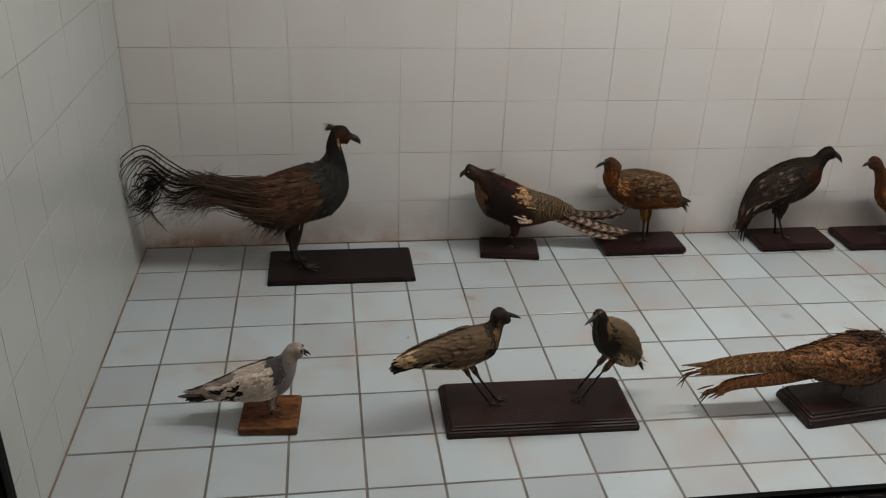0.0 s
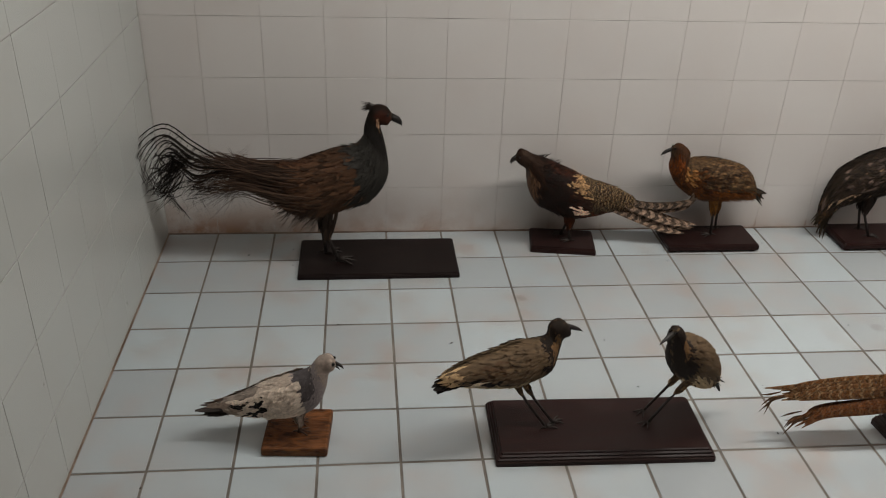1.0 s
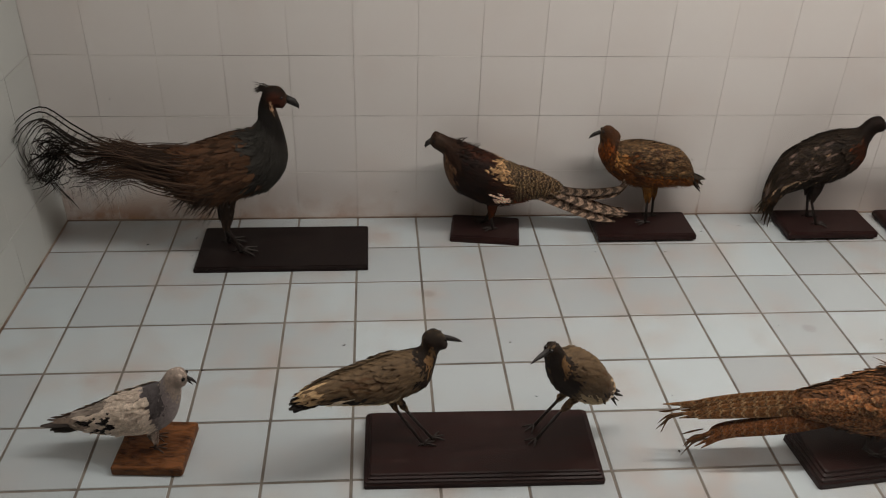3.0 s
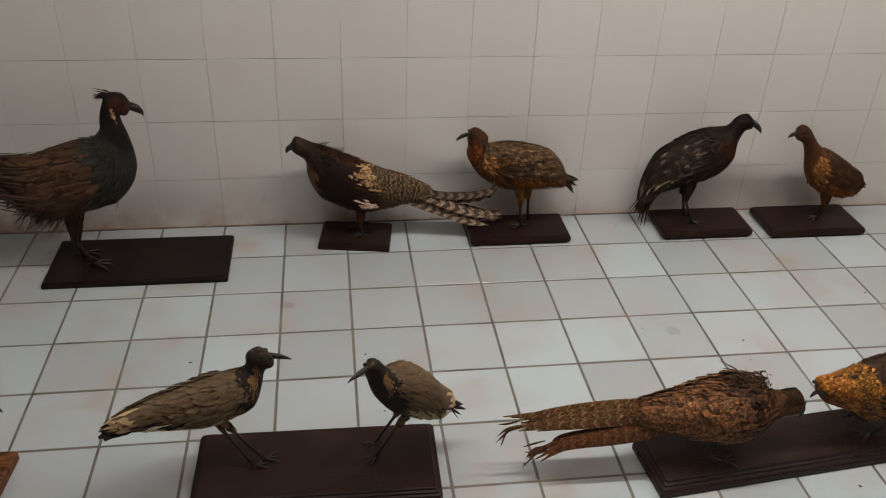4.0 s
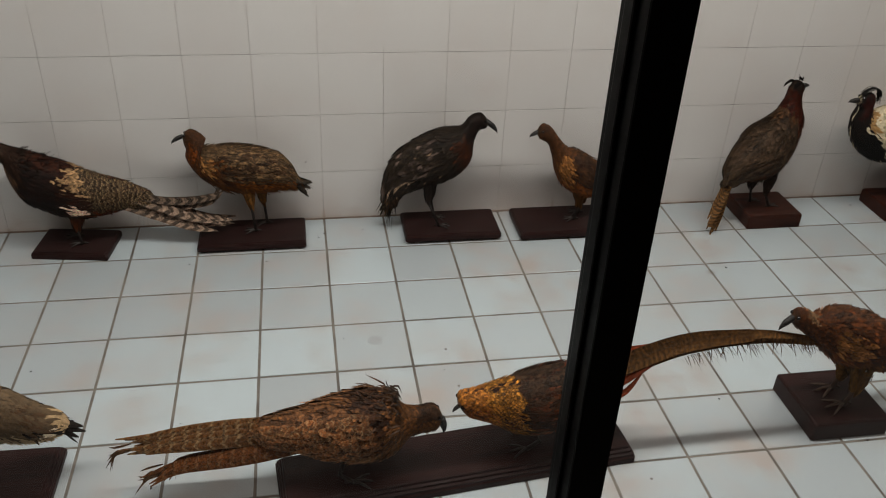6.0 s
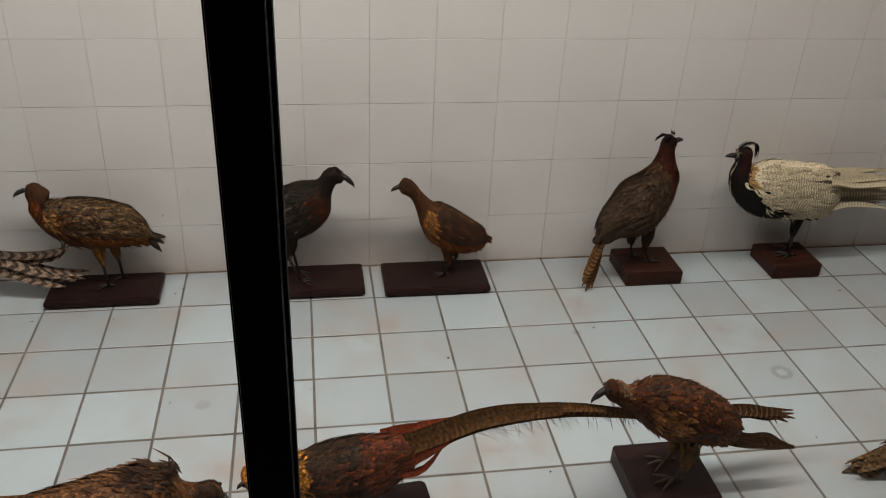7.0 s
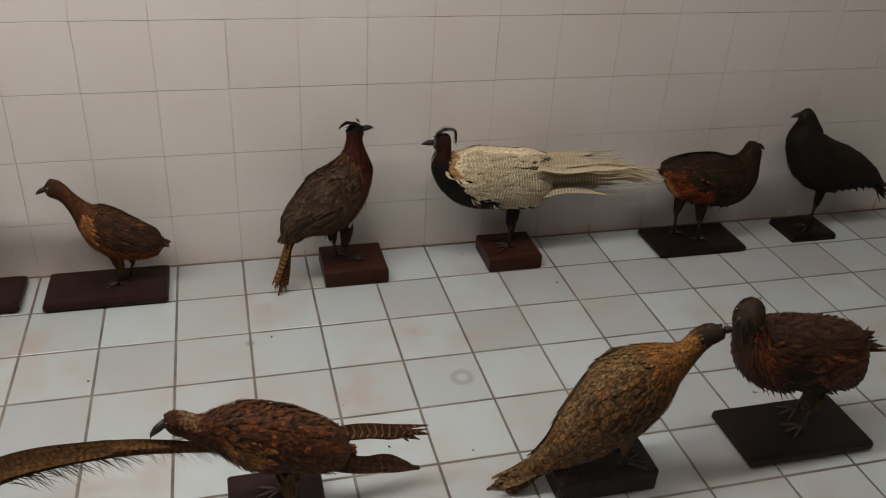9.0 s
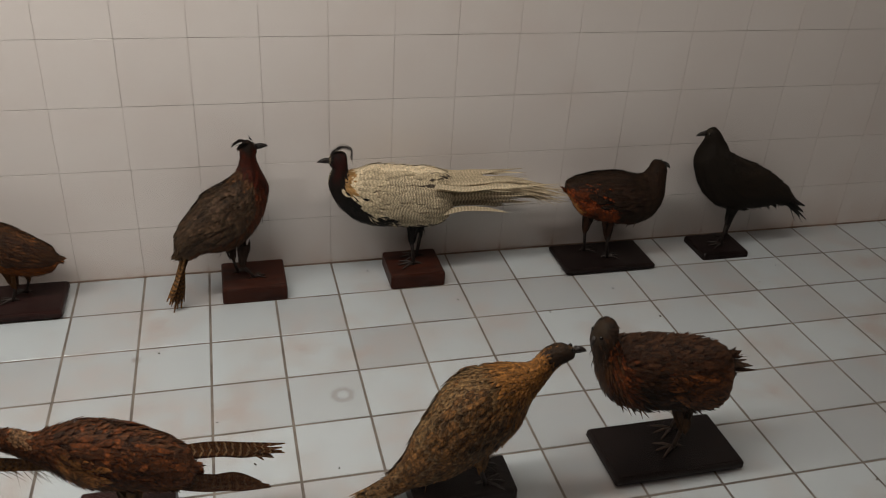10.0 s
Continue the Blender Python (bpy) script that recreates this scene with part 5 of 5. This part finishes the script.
# hen and gold-caped cock facing each other
mount = board("mounted_bird_pair", 2.05, 2.862, -1.24, -1.075, 0.042, BOARD, "stuffed barred hen and gold-caped cock pheasant on one moulded board", "moulded", turn=5.6)
hay = (0.135, 0.085, 0.042)


def hen_tail(tp, rng):
    for i in range(15):        # upper bundle, straight and barred
        y, k = rng.normal(0.006, 0.012), rng.uniform(-1, 1)
        ribbon(tp, [(-0.18, y * 0.7, 0.155 + 0.02 * k), (-0.34, y, 0.15 + 0.014 * k), (-0.46, y, 0.142 + 0.01 * k), (rng.uniform(-0.57, -0.48), y * 1.2, 0.135 + 0.012 * k)], 0.026, (0, 0.45, 0.9), np.array((0.17, 0.09, 0.04)) * rng.uniform(0.55, 1.2), -0.75, 0.3, 0.027, 16, (0.8, 1, 0.9, 0.55, 0.1))
    for i in range(11):        # lower bundle, redder, hanging and frayed at its end
        y, k = rng.normal(-0.02, 0.01), rng.uniform(-1, 1)
        ribbon(tp, [(-0.16, y * 0.7, 0.125 + 0.014 * k), (-0.3, y, 0.113 + 0.012 * k), (-0.43, y, 0.098 + 0.01 * k), (rng.uniform(-0.515, -0.44), y * 1.2, 0.066 + 0.014 * k)], 0.024, (0, 0.45, 0.9), np.array((0.17, 0.078, 0.032)) * rng.uniform(0.6, 1.15), -0.25, 0, 0.024, 14, (0.8, 1, 0.85, 0.5, 0.08))
    for i in range(16):        # split ends
        low = i % 2
        x, z = (-0.47, 0.083) if low else (-0.53, 0.135)
        y = rng.normal(-0.02 * low, 0.012)
        ribbon(tp, [(x, y, z), (x - 0.03, y, z - 0.008), (x - rng.uniform(0.035, 0.06), y + rng.normal(0, 0.006), z - rng.uniform(0.01, 0.05))], 0.005, (0, 0.45, 0.9), np.array((0.11, 0.065, 0.034)), cut=6)


def ruff(pl, rng):
    for _ in range(170):
        y = rng.normal(0, 0.03)
        s = rng.uniform(-0.045, 0.04)
        z = 0.226 + rng.normal(0, 0.006) - abs(y) * 0.5
        ribbon(pl, [(s, y, z - 0.014), (s - 0.008, y, z + 0.006), (s - 0.02 + rng.normal(0, 0.012), y * 1.2, z + 0.006 + rng.normal(0, 0.009))], 0.006, (0, 1, 0.3), np.array((0.06, 0.034, 0.02)) * rng.uniform(0.5, 1.5), cut=5)


form = Form([(-0.27, 0.152, 0.035, 0), (-0.2, 0.15, 0.058, -3), (-0.14, 0.148, 0.08, -3), (-0.08, 0.149, 0.099, -5), (-0.02, 0.154, 0.106, -4), (0.02, 0.158, 0.092, -4), (0.045, 0.155, 0.055, -5), (0.075, 0.158, 0.043, -5), (0.105, 0.163, 0.043, -6), (0.126, 0.164, 0.033, -3)], (0.85, 0.95, 1.0, 1.0, 0.95, 0.85, 0.8), 0.7)
barred_hen = zones([(0, 1, 0, 1, hay, 0.45, -0.3, 0.014), (0.1, 0.7, 0, 0.35, (0.125, 0.082, 0.048), 0.15, -0.2, 0.02), (0.1, 0.6, 0.35, 1, (0.18, 0.1, 0.048), -0.5, 0.3, 0.015), (0.55, 0.7, 0, 0.4, (0.06, 0.036, 0.022), 0.1, -0.4, 0.02), (0.72, 1, 0, 1, (0.12, 0.075, 0.035), 0.3, 0, 0.012), (0.88, 1, 0, 0.4, (0.045, 0.03, 0.02), 0, 0, 0.02)])
bird(mount, (2.285, -1.165, -1), form, barred_hen, 24, coat=0.038, vane=0.018, neck=0.76, fluff=0.006, tail=hen_tail, crest=ruff, beak=((0.126, 0.15), (0.13, 0.112)), beak_r=0.0075, hook=0.12, eye=(0.115, 0.175), eye_y=0.027,
     legs=[[(-0.08, 0.04, 0.09), (-0.09, 0.045, 0.06), (-0.06, 0.05, 0.043)], [(-0.09, -0.04, 0.09), (-0.1, -0.05, 0.06), (-0.07, -0.06, 0.043)]], shank=0.005,
     wing={"paint": zones([(0, 1, 0, 1, (0.165, 0.095, 0.048), -0.55, 0.3, 0.015), (0, 1, 0, 1, (0.11, 0.065, 0.034), -0.35, 0.2, 0.015, 0.4)]), "rows": [(0.3, 0.62, 0.18, 0.62, 0.036, 0.018, 0.007, 120), (0.12, 0.34, 0.22, 0.6, 0.075, 0.018, 0.006, 50)]})
gold, flame = (0.34, 0.22, 0.06), (0.13, 0.026, 0.012)


def cock_tail(tp, rng):
    axis = [(-0.15, 0.195), (-0.24, 0.227), (-0.34, 0.267), (-0.42, 0.285), (-0.54, 0.288), (-0.64, 0.274), (-0.76, 0.247)]
    for i in range(26):
        y, k = rng.normal(0, 0.006), rng.normal(0, 0.007)
        last = rng.integers(5, 8)
        ribbon(tp, [(a, y + 0.05 * j / 6, b + k * (1.5 - j * 0.15)) for j, (a, b) in enumerate(axis[:last])], 0.024, (0, -0.5, 0.86), np.array((0.15, 0.085, 0.036)) * rng.uniform(0.75, 1.2), 0.4, 0, 0.012, 22, (0.9, 1, 0.9, 0.8, 0.35))
    for i in range(120):       # loose barbs under the long tail
        j = rng.uniform(0.0, 1.0)
        s = -0.34 - 0.36 * j
        z = np.interp(-s, [-a for a, b in axis], [b for a, b in axis]) - 0.008
        ribbon(tp, [(s, 0.03, z), (s - 0.022, 0.032, z - 0.01), (s - rng.uniform(0.03, 0.065), 0.036 + rng.normal(0, 0.008), z - rng.uniform(0.022, 0.055))], 0.0042, (0, 1, 0.4), np.array((0.11, 0.065, 0.03)), cut=5)
    for i in range(34):        # flame-coloured side plumes
        y = rng.normal(0, 0.022)
        end = rng.uniform(-0.34, -0.26)
        ribbon(tp, [(-0.16, y, 0.195 + rng.normal(0, 0.014)), (-0.23, y, 0.21 + rng.normal(0, 0.01)), (end, y * 0.7, 0.226 + (-0.26 - end) * 0.35 + rng.normal(0, 0.006))], 0.02, (0, -0.5, 0.86), np.array((0.19, 0.055, 0.024)) * rng.uniform(0.6, 1.2), 0, 0, 0.05, 8, (0.8, 1, 0.6, 0.08))


form = Form([(-0.226, 0.207, 0.04, 22), (-0.162, 0.183, 0.073, 19), (-0.093, 0.165, 0.09, 16), (-0.022, 0.151, 0.092, 13), (0.032, 0.154, 0.079, 14), (0.079, 0.167, 0.057, 20), (0.116, 0.175, 0.045, 21), (0.137, 0.177, 0.033, 22)], (0.8, 0.9, 0.95, 0.95, 0.9, 0.85, 0.85), 0.76)
golden = zones([(0, 1, 0, 1, (0.05, 0.026, 0.016), 0.1, -0.3, 0.05), (0, 0.34, 0, 0.5, (0.12, 0.05, 0.026), 0.2, 0, 0.02), (0, 0.6, 0.6, 1, (0.14, 0.05, 0.02), 0, 0, 0.05), (0.3, 0.62, 0, 0.6, (0.055, 0.042, 0.032), 0, -0.3, 0.05), (0.3, 0.5, 0.2, 0.5, (0.13, 0.06, 0.032), 0, -0.3, 0.05, 0.3), (0.63, 0.82, 0, 0.75, gold, 0.6, -0.95, 0.0105), (0.63, 0.82, 0.5, 0.75, (0.2, 0.11, 0.035), 0.5, -0.8, 0.0105, 0.4), (0.82, 1, 0, 1, (0.27, 0.16, 0.05), 0, 0, 0.05), (0.85, 1, 0.4, 1, (0.2, 0.1, 0.035), 0, 0, 0.05)])
bird(mount, (2.585, -1.14, 185), form, golden, 25, coat=0.034, vane=0.017, neck=0.85, fluff=0.005, tail=cock_tail, beak=((0.138, 0.172), (0.149, 0.158)), beak_r=0.0048, eye=(0.134, 0.188), eye_y=0.025,
     legs=[[(-0.04, 0.03, 0.09), (-0.05, 0.035, 0.065), (-0.02, 0.035, 0.043)], [(-0.06, -0.03, 0.09), (-0.07, -0.035, 0.065), (-0.04, -0.035, 0.043)]], shank=0.005,
     wing={"paint": zones([(0, 1, 0, 1, (0.055, 0.038, 0.028), 0.1, -0.3, 0.05), (0, 1, 0, 1, (0.11, 0.055, 0.032), 0.1, 0, 0.05, 0.3), (0.1, 0.36, 0.2, 0.7, (0.1, 0.045, 0.024), 0.2, 0.1, 0.02)]), "rows": [(0.3, 0.58, 0.2, 0.64, 0.036, 0.017, 0.006, 100), (0.12, 0.34, 0.25, 0.62, 0.07, 0.017, 0.005, 44)]})

# brown hen bending forward on a block
mount = board("mounted_bird", 3.32, 3.522, -1.188, -0.995, 0.052, BOARD, "brown stuffed hen pheasant bending forward on a dark block", "block")


def two_prongs(tp, rng):
    for i in range(13):
        y = rng.normal(-0.02, 0.006)
        ribbon(tp, [(-0.08, y * 0.6, 0.205), (-0.18, y, 0.19 + rng.normal(0, 0.005)), (-0.265, y * 1.3, 0.163 + rng.normal(0, 0.006)), (-0.325 + rng.normal(0, 0.02), y * 1.6, 0.128 + rng.normal(0, 0.008))], 0.022, (0, -0.5, 0.86), np.array((0.11, 0.055, 0.026)) * rng.uniform(0.75, 1.2), -0.6, 0, 0.017, 12, (0.8, 1, 0.8, 0.12))
    for i in range(13):
        y = rng.normal(0.022, 0.007)
        ribbon(tp, [(-0.08, y * 0.6, 0.165), (-0.17, y, 0.145 + rng.normal(0, 0.005)), (-0.24, y * 1.2, 0.126 + rng.normal(0, 0.005)), (-0.29 + rng.normal(0, 0.015), y * 1.4, 0.115 + rng.normal(0, 0.006))], 0.022, (0, -0.5, 0.86), np.array((0.08, 0.04, 0.021)) * rng.uniform(0.75, 1.2), -0.12, 0, 0.017, 12, (0.8, 1, 0.8, 0.2))


form = Form([(-0.159, 0.168, 0.045, -11), (-0.128, 0.184, 0.067, -3), (-0.078, 0.211, 0.083, -1), (-0.015, 0.238, 0.089, -2), (0.051, 0.26, 0.087, -4), (0.098, 0.283, 0.06, -4), (0.134, 0.298, 0.037, -5), (0.156, 0.315, 0.036, -1), (0.173, 0.323, 0.032, 3), (0.194, 0.325, 0.025, 6)], (0.8, 0.95, 1.0, 0.95, 0.9, 0.85, 0.8), 0.71)
stooped = zones([(0, 1, 0, 1, (0.11, 0.053, 0.021), 0.3, -0.35, 0.018), (0.1, 0.7, 0, 0.35, (0.075, 0.046, 0.027), 0.15, -0.25, 0.02), (0.1, 0.5, 0.6, 1, (0.13, 0.072, 0.026), 0.35, 0, 0.016), (0.55, 0.72, 0.35, 0.65, (0.2, 0.13, 0.06), 0, 0, 0.02), (0.7, 1, 0, 1, (0.085, 0.045, 0.022), 0.1, 0, 0.02), (0.82, 0.93, 0, 0.35, (0.16, 0.13, 0.095), 0, 0, 0.02)])
bird(mount, (3.412, -1.1, 185), form, stooped, 26, coat=0.036, vane=0.017, neck=0.76, fluff=0.008, tail=two_prongs, beak=((0.195, 0.324), (0.22, 0.296)), beak_r=0.008, hook=0.12, eye=(0.186, 0.334), eye_y=0.023,
     legs=[[(-0.03, 0.03, 0.16), (-0.03, 0.03, 0.1), (-0.01, 0.03, 0.053)], [(-0.035, -0.03, 0.16), (-0.035, -0.03, 0.1), (-0.02, -0.03, 0.053)]], leg_mat=PALELEG, shank=0.006, thigh=(0.032, (0.15, 0.085, 0.03)),
     wing={"paint": zones([(0, 1, 0, 1, (0.13, 0.066, 0.029), 0.35, -0.6, 0.018), (0, 1, 0, 1, (0.06, 0.034, 0.02), 0, 0, 0.02, 0.3), (0.52, 0.66, 0.4, 0.7, (0.2, 0.13, 0.06), 0, 0, 0.02)]), "rows": [(0.3, 0.62, 0.14, 0.6, 0.04, 0.018, 0.007, 100), (0.12, 0.34, 0.16, 0.55, 0.075, 0.018, 0.006, 50)]})

# buff scalloped hen, upright with its tail down
mount = board("mounted_bird", 4.033, 4.274, -1.175, -1.058, 0.06, BLACKBOARD, "upright buff scalloped stuffed hen pheasant on a black block", "block")
form = Form([(-0.216, 0.02, 0.026, -35), (-0.126, 0.085, 0.04, -35), (-0.08, 0.134, 0.082, -32), (-0.036, 0.182, 0.106, -36), (0.021, 0.25, 0.127, -39), (0.069, 0.294, 0.112, -39), (0.106, 0.326, 0.074, -38), (0.144, 0.342, 0.043, -32), (0.18, 0.388, 0.033, -38), (0.21, 0.402, 0.029, -41), (0.23, 0.404, 0.019, -35)], (0.7, 0.8, 0.85, 0.85, 0.8, 0.85, 0.85), 0.73)
scallop = zones([(0, 1, 0, 1, (0.2, 0.115, 0.048), 0.45, -0.6, 0.02), (0.3, 0.7, 0, 0.35, (0.15, 0.095, 0.045), 0.3, 0.45, 0.02), (0, 0.25, 0, 1, (0.2, 0.13, 0.068), 0.6, 0, 0.016), (0.3, 0.7, 0.6, 1, (0.22, 0.11, 0.035), 0.2, 0, 0.02), (0.72, 1, 0, 1, (0.23, 0.125, 0.045), 0.1, 0, 0.02), (0.9, 1, 0, 1, (0.05, 0.035, 0.025), 0, 0, 0.02)], False)
bird(mount, (4.155, -1.115, -3), form, scallop, 27, uneven=0.32, coat=0.036, vane=0.014, neck=0.76, fluff=0.005, beak=((0.233, 0.403), (0.256, 0.396)), beak_r=0.008, eye=(0.222, 0.41), eye_y=0.018,
     tail=fan((-0.13, 0.085), [(-0.25, 0.012), (-0.235, 0.02), (-0.22, 0.008), (-0.24, 0.03)], 0.026, (0.18, 0.115, 0.058), 0.75, 0.016, 0.028, 22),
     legs=[[(0.02, 0.028, 0.17), (0.03, 0.028, 0.11), (0.045, 0.028, 0.061)], [(0.03, -0.028, 0.17), (0.035, -0.028, 0.11), (0.05, -0.028, 0.061)]], shank=0.0055, thigh=(0.03, (0.17, 0.1, 0.045)),
     wing={"paint": zones([(0, 1, 0, 1, (0.2, 0.115, 0.05), 0.5, -0.75, 0.018), (0, 1, 0, 1, (0.1, 0.06, 0.03), 0.25, 0.4, 0.018, 0.45)], False), "rows": [(0.36, 0.66, 0.14, 0.66, 0.038, 0.02, 0.006, 110), (0.18, 0.4, 0.2, 0.62, 0.06, 0.019, 0.006, 60)]})

# dark stocky cock that turns its head to the glass
mount = board("mounted_bird", 4.528, 4.874, -1.166, -0.978, 0.03, BLACKBOARD, "stocky dark stuffed cock with chestnut wings on a black footed board", "board", feet=0.009)
umber = (0.055, 0.036, 0.024)


form = Form([(-0.147, 0.268, 0.03, 14), (-0.11, 0.245, 0.092, 14), (-0.025, 0.244, 0.122, 16), (0.061, 0.262, 0.117, 15), (0.13, 0.272, 0.114, 14), (0.178, 0.287, 0.094, 4), (0.197, 0.327, 0.068, -13), (0.207, 0.36, 0.057, -19), (0.217, 0.391, 0.052, -27), (0.236, 0.411, 0.04, -24)], (0.8, 0.9, 0.9, 0.9, 0.9, 0.9, 0.9), 0.78)
stocky = zones([(0, 1, 0, 1, umber, 0.1, -0.3, 0.02), (0.1, 0.5, 0.2, 0.6, (0.06, 0.034, 0.02), 0.2, -0.3, 0.02), (0.4, 0.75, 0.45, 1, (0.022, 0.014, 0.011), 0, 0, 0.05), (0.66, 0.86, 0.2, 0.8, (0.075, 0.036, 0.018), 0, -0.3, 0.02), (0.84, 1, 0, 1, (0.05, 0.034, 0.024), 0, 0, 0.02), (0.72, 0.94, 0.25, 0.62, (0.15, 0.068, 0.03), 0, -0.3, 0.02, 0.75), (0.93, 1, 0, 1, (0.03, 0.022, 0.017), 0, 0, 0.02)])
bird(mount, (4.692, -1.06, 184), form, stocky, 28, coat=0.04, vane=0.018, neck=0.8, fluff=0.009, crest=[tufts(form, (0.1, 0.052, 0.025), 0.6, 0.9, math.pi * 0.3, math.pi * 0.8, 80, 0.03, 0.006, 0.45, 0.8), tufts(form, (0.04, 0.026, 0.018), 0.86, 0.97, 0, math.pi * 2, 60, 0.025, 0.005, 0.6, 0.0)], beak=((0.238, 0.388), (0.243, 0.366)), beak_r=0.0065, hook=0.1, eye=(0.233, 0.401), eye_y=0.028,
     tail=fan((-0.12, 0.262), [(-0.17, 0.247), (-0.19, 0.267), (-0.16, 0.232), (-0.2, 0.257)], 0.012, (0.07, 0.04, 0.024), 0.3, 0.02, 0.035, 26),
     legs=[[(-0.02, 0.03, 0.15), (-0.035, 0.03, 0.1), (-0.02, 0.03, 0.031)], [(-0.05, -0.03, 0.15), (-0.065, -0.03, 0.1), (-0.05, -0.03, 0.031)]], leg_mat=PALELEG, shank=0.006, thigh=(0.034, (0.09, 0.05, 0.025)),
     wing={"paint": zones([(0, 1, 0, 1, umber, 0.1, -0.3, 0.02), (0, 0.5, 0.3, 0.75, (0.13, 0.07, 0.032), 0.1, -0.35, 0.02)]), "rows": [(0.3, 0.58, 0.14, 0.6, 0.042, 0.02, 0.007, 100), (0.12, 0.36, 0.34, 0.68, 0.07, 0.02, 0.007, 54)]})


# ---- crumbs and droppings ----
def crumbs(count):
    """Small dark bits of dirt that lie about on the tiles, too many to count."""
    rng = random.Random(8)
    bm = bmesh.new()
    for _ in range(count):
        x, y, r = rng.uniform(0.1, 5.9), rng.uniform(-1.45, -0.05), rng.uniform(0.0012, 0.0036)
        m = Matrix.Translation((x, y, r * 0.3)) @ Matrix.Rotation(rng.uniform(0, 6.28), 4, "Z") @ Matrix.Diagonal((rng.uniform(1, 2.2), 1, 0.45, 1))
        bmesh.ops.create_icosphere(bm, subdivisions=1, radius=r, matrix=m)
    return tagged(part("crumbs", bm, CRUMB, None), "scattered dark crumbs and droppings on the white tiles", "dirt", kind="stuff")


crumbs(75)


# ---- tiles, one by one ----
def tile_mesh(name, mat, gap, thick, edge):
    """A glazed tile one pitch wide, centred, with softened edges; its face points up."""
    a = 0.5 - gap / TILE / 2
    b = a - edge / TILE
    bm = bmesh.new()
    outer = [bm.verts.new((x, y, -thick)) for x, y in ((-a, -a), (a, -a), (a, a), (-a, a))]
    mid = [bm.verts.new((x, y, -edge * 0.7)) for x, y in ((-a, -a), (a, -a), (a, a), (-a, a))]
    top = [bm.verts.new((x, y, 0)) for x, y in ((-b, -b), (b, -b), (b, b), (-b, b))]
    for r0, r1 in ((outer, mid), (mid, top)):
        for k in range(4):
            bm.faces.new((r0[k], r0[(k + 1) % 4], r1[(k + 1) % 4], r1[k]))
    bm.faces.new(top)
    mesh = bpy.data.meshes.new(name)
    bm.to_mesh(mesh)
    bm.free()
    mesh.materials.append(mat)
    return mesh


tiler = random.Random(5)


def lay(mesh, parent, origin, du, dv, normal, u0, u1, v0, v1):
    """One tile that fills u0..u1, v0..v1 of a plane."""
    mu, mv = (u0 + u1) / 2, (v0 + v1) / 2
    at = Vector(origin) + Vector(du) * mu + Vector(dv) * mv + Vector(normal) * tiler.uniform(-0.0003, 0.0003)
    m = Matrix((Vector(du), Vector(dv), Vector(normal))).transposed().to_4x4()
    tilt = pose(0, 0, 0, tiler.uniform(-0.22, 0.22), tiler.uniform(-0.22, 0.22), tiler.gauss(0, 0.12))
    ob = new("tile", mesh)
    ob.parent = parent
    ob.matrix_basis = Matrix.Translation(at) @ m @ tilt @ Matrix.Diagonal((u1 - u0, v1 - v0, 1, 1))
    return ob


def steps(a, b, pitch, first=0.0):
    """The cuts of a run of tiles from a to b whose joints fall on first and whole multiples of pitch from there."""
    cuts = [a] + [first + k * pitch for k in range(math.ceil((a - first + 0.03) / pitch), math.floor((b - first - 0.03) / pitch) + 1)] + [b]
    return list(zip(cuts, cuts[1:]))


floor_tile = tile_mesh("tile", FLOOR_TILE, 0.0068, 0.006, 0.0011)
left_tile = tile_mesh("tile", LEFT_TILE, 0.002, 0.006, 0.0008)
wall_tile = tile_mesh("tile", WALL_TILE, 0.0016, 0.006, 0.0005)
for u0, u1 in steps(X0, X1, TILE):
    for v0, v1 in steps(YF + 0.01, YB, TILE):
        lay(floor_tile, floor, (0, 0, 0), (1, 0, 0), (0, 1, 0), (0, 0, 1), u0, u1, v0, v1)
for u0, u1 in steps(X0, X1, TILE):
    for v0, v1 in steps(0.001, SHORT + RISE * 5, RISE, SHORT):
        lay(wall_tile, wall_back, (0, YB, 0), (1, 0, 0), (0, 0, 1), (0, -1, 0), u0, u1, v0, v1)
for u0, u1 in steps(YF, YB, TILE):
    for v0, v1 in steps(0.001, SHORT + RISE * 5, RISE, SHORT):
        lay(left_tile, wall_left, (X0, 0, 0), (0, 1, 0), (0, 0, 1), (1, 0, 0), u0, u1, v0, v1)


def upper(name, parent, axis):
    """The courses high up, joined into one."""
    bm = bmesh.new()
    run = steps(X0, X1, TILE) if axis == "x" else steps(YF, YB, TILE)
    for u0, u1 in run:
        for v0, v1 in steps(SHORT + RISE * 5, ROOF, RISE, SHORT):
            g = 0.0012
            if axis == "x":
                box(bm, u0 + g, u1 - g, YB - 0.0005, YB + 0.006, v0 + g, v1 - g)
            else:
                box(bm, X0 - 0.006, X0 + 0.0005, u0 + g, u1 - g, v0 + g, v1 - g)
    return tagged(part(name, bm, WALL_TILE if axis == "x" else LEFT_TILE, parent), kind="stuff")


upper("upper_tiles", wall_back, "x")
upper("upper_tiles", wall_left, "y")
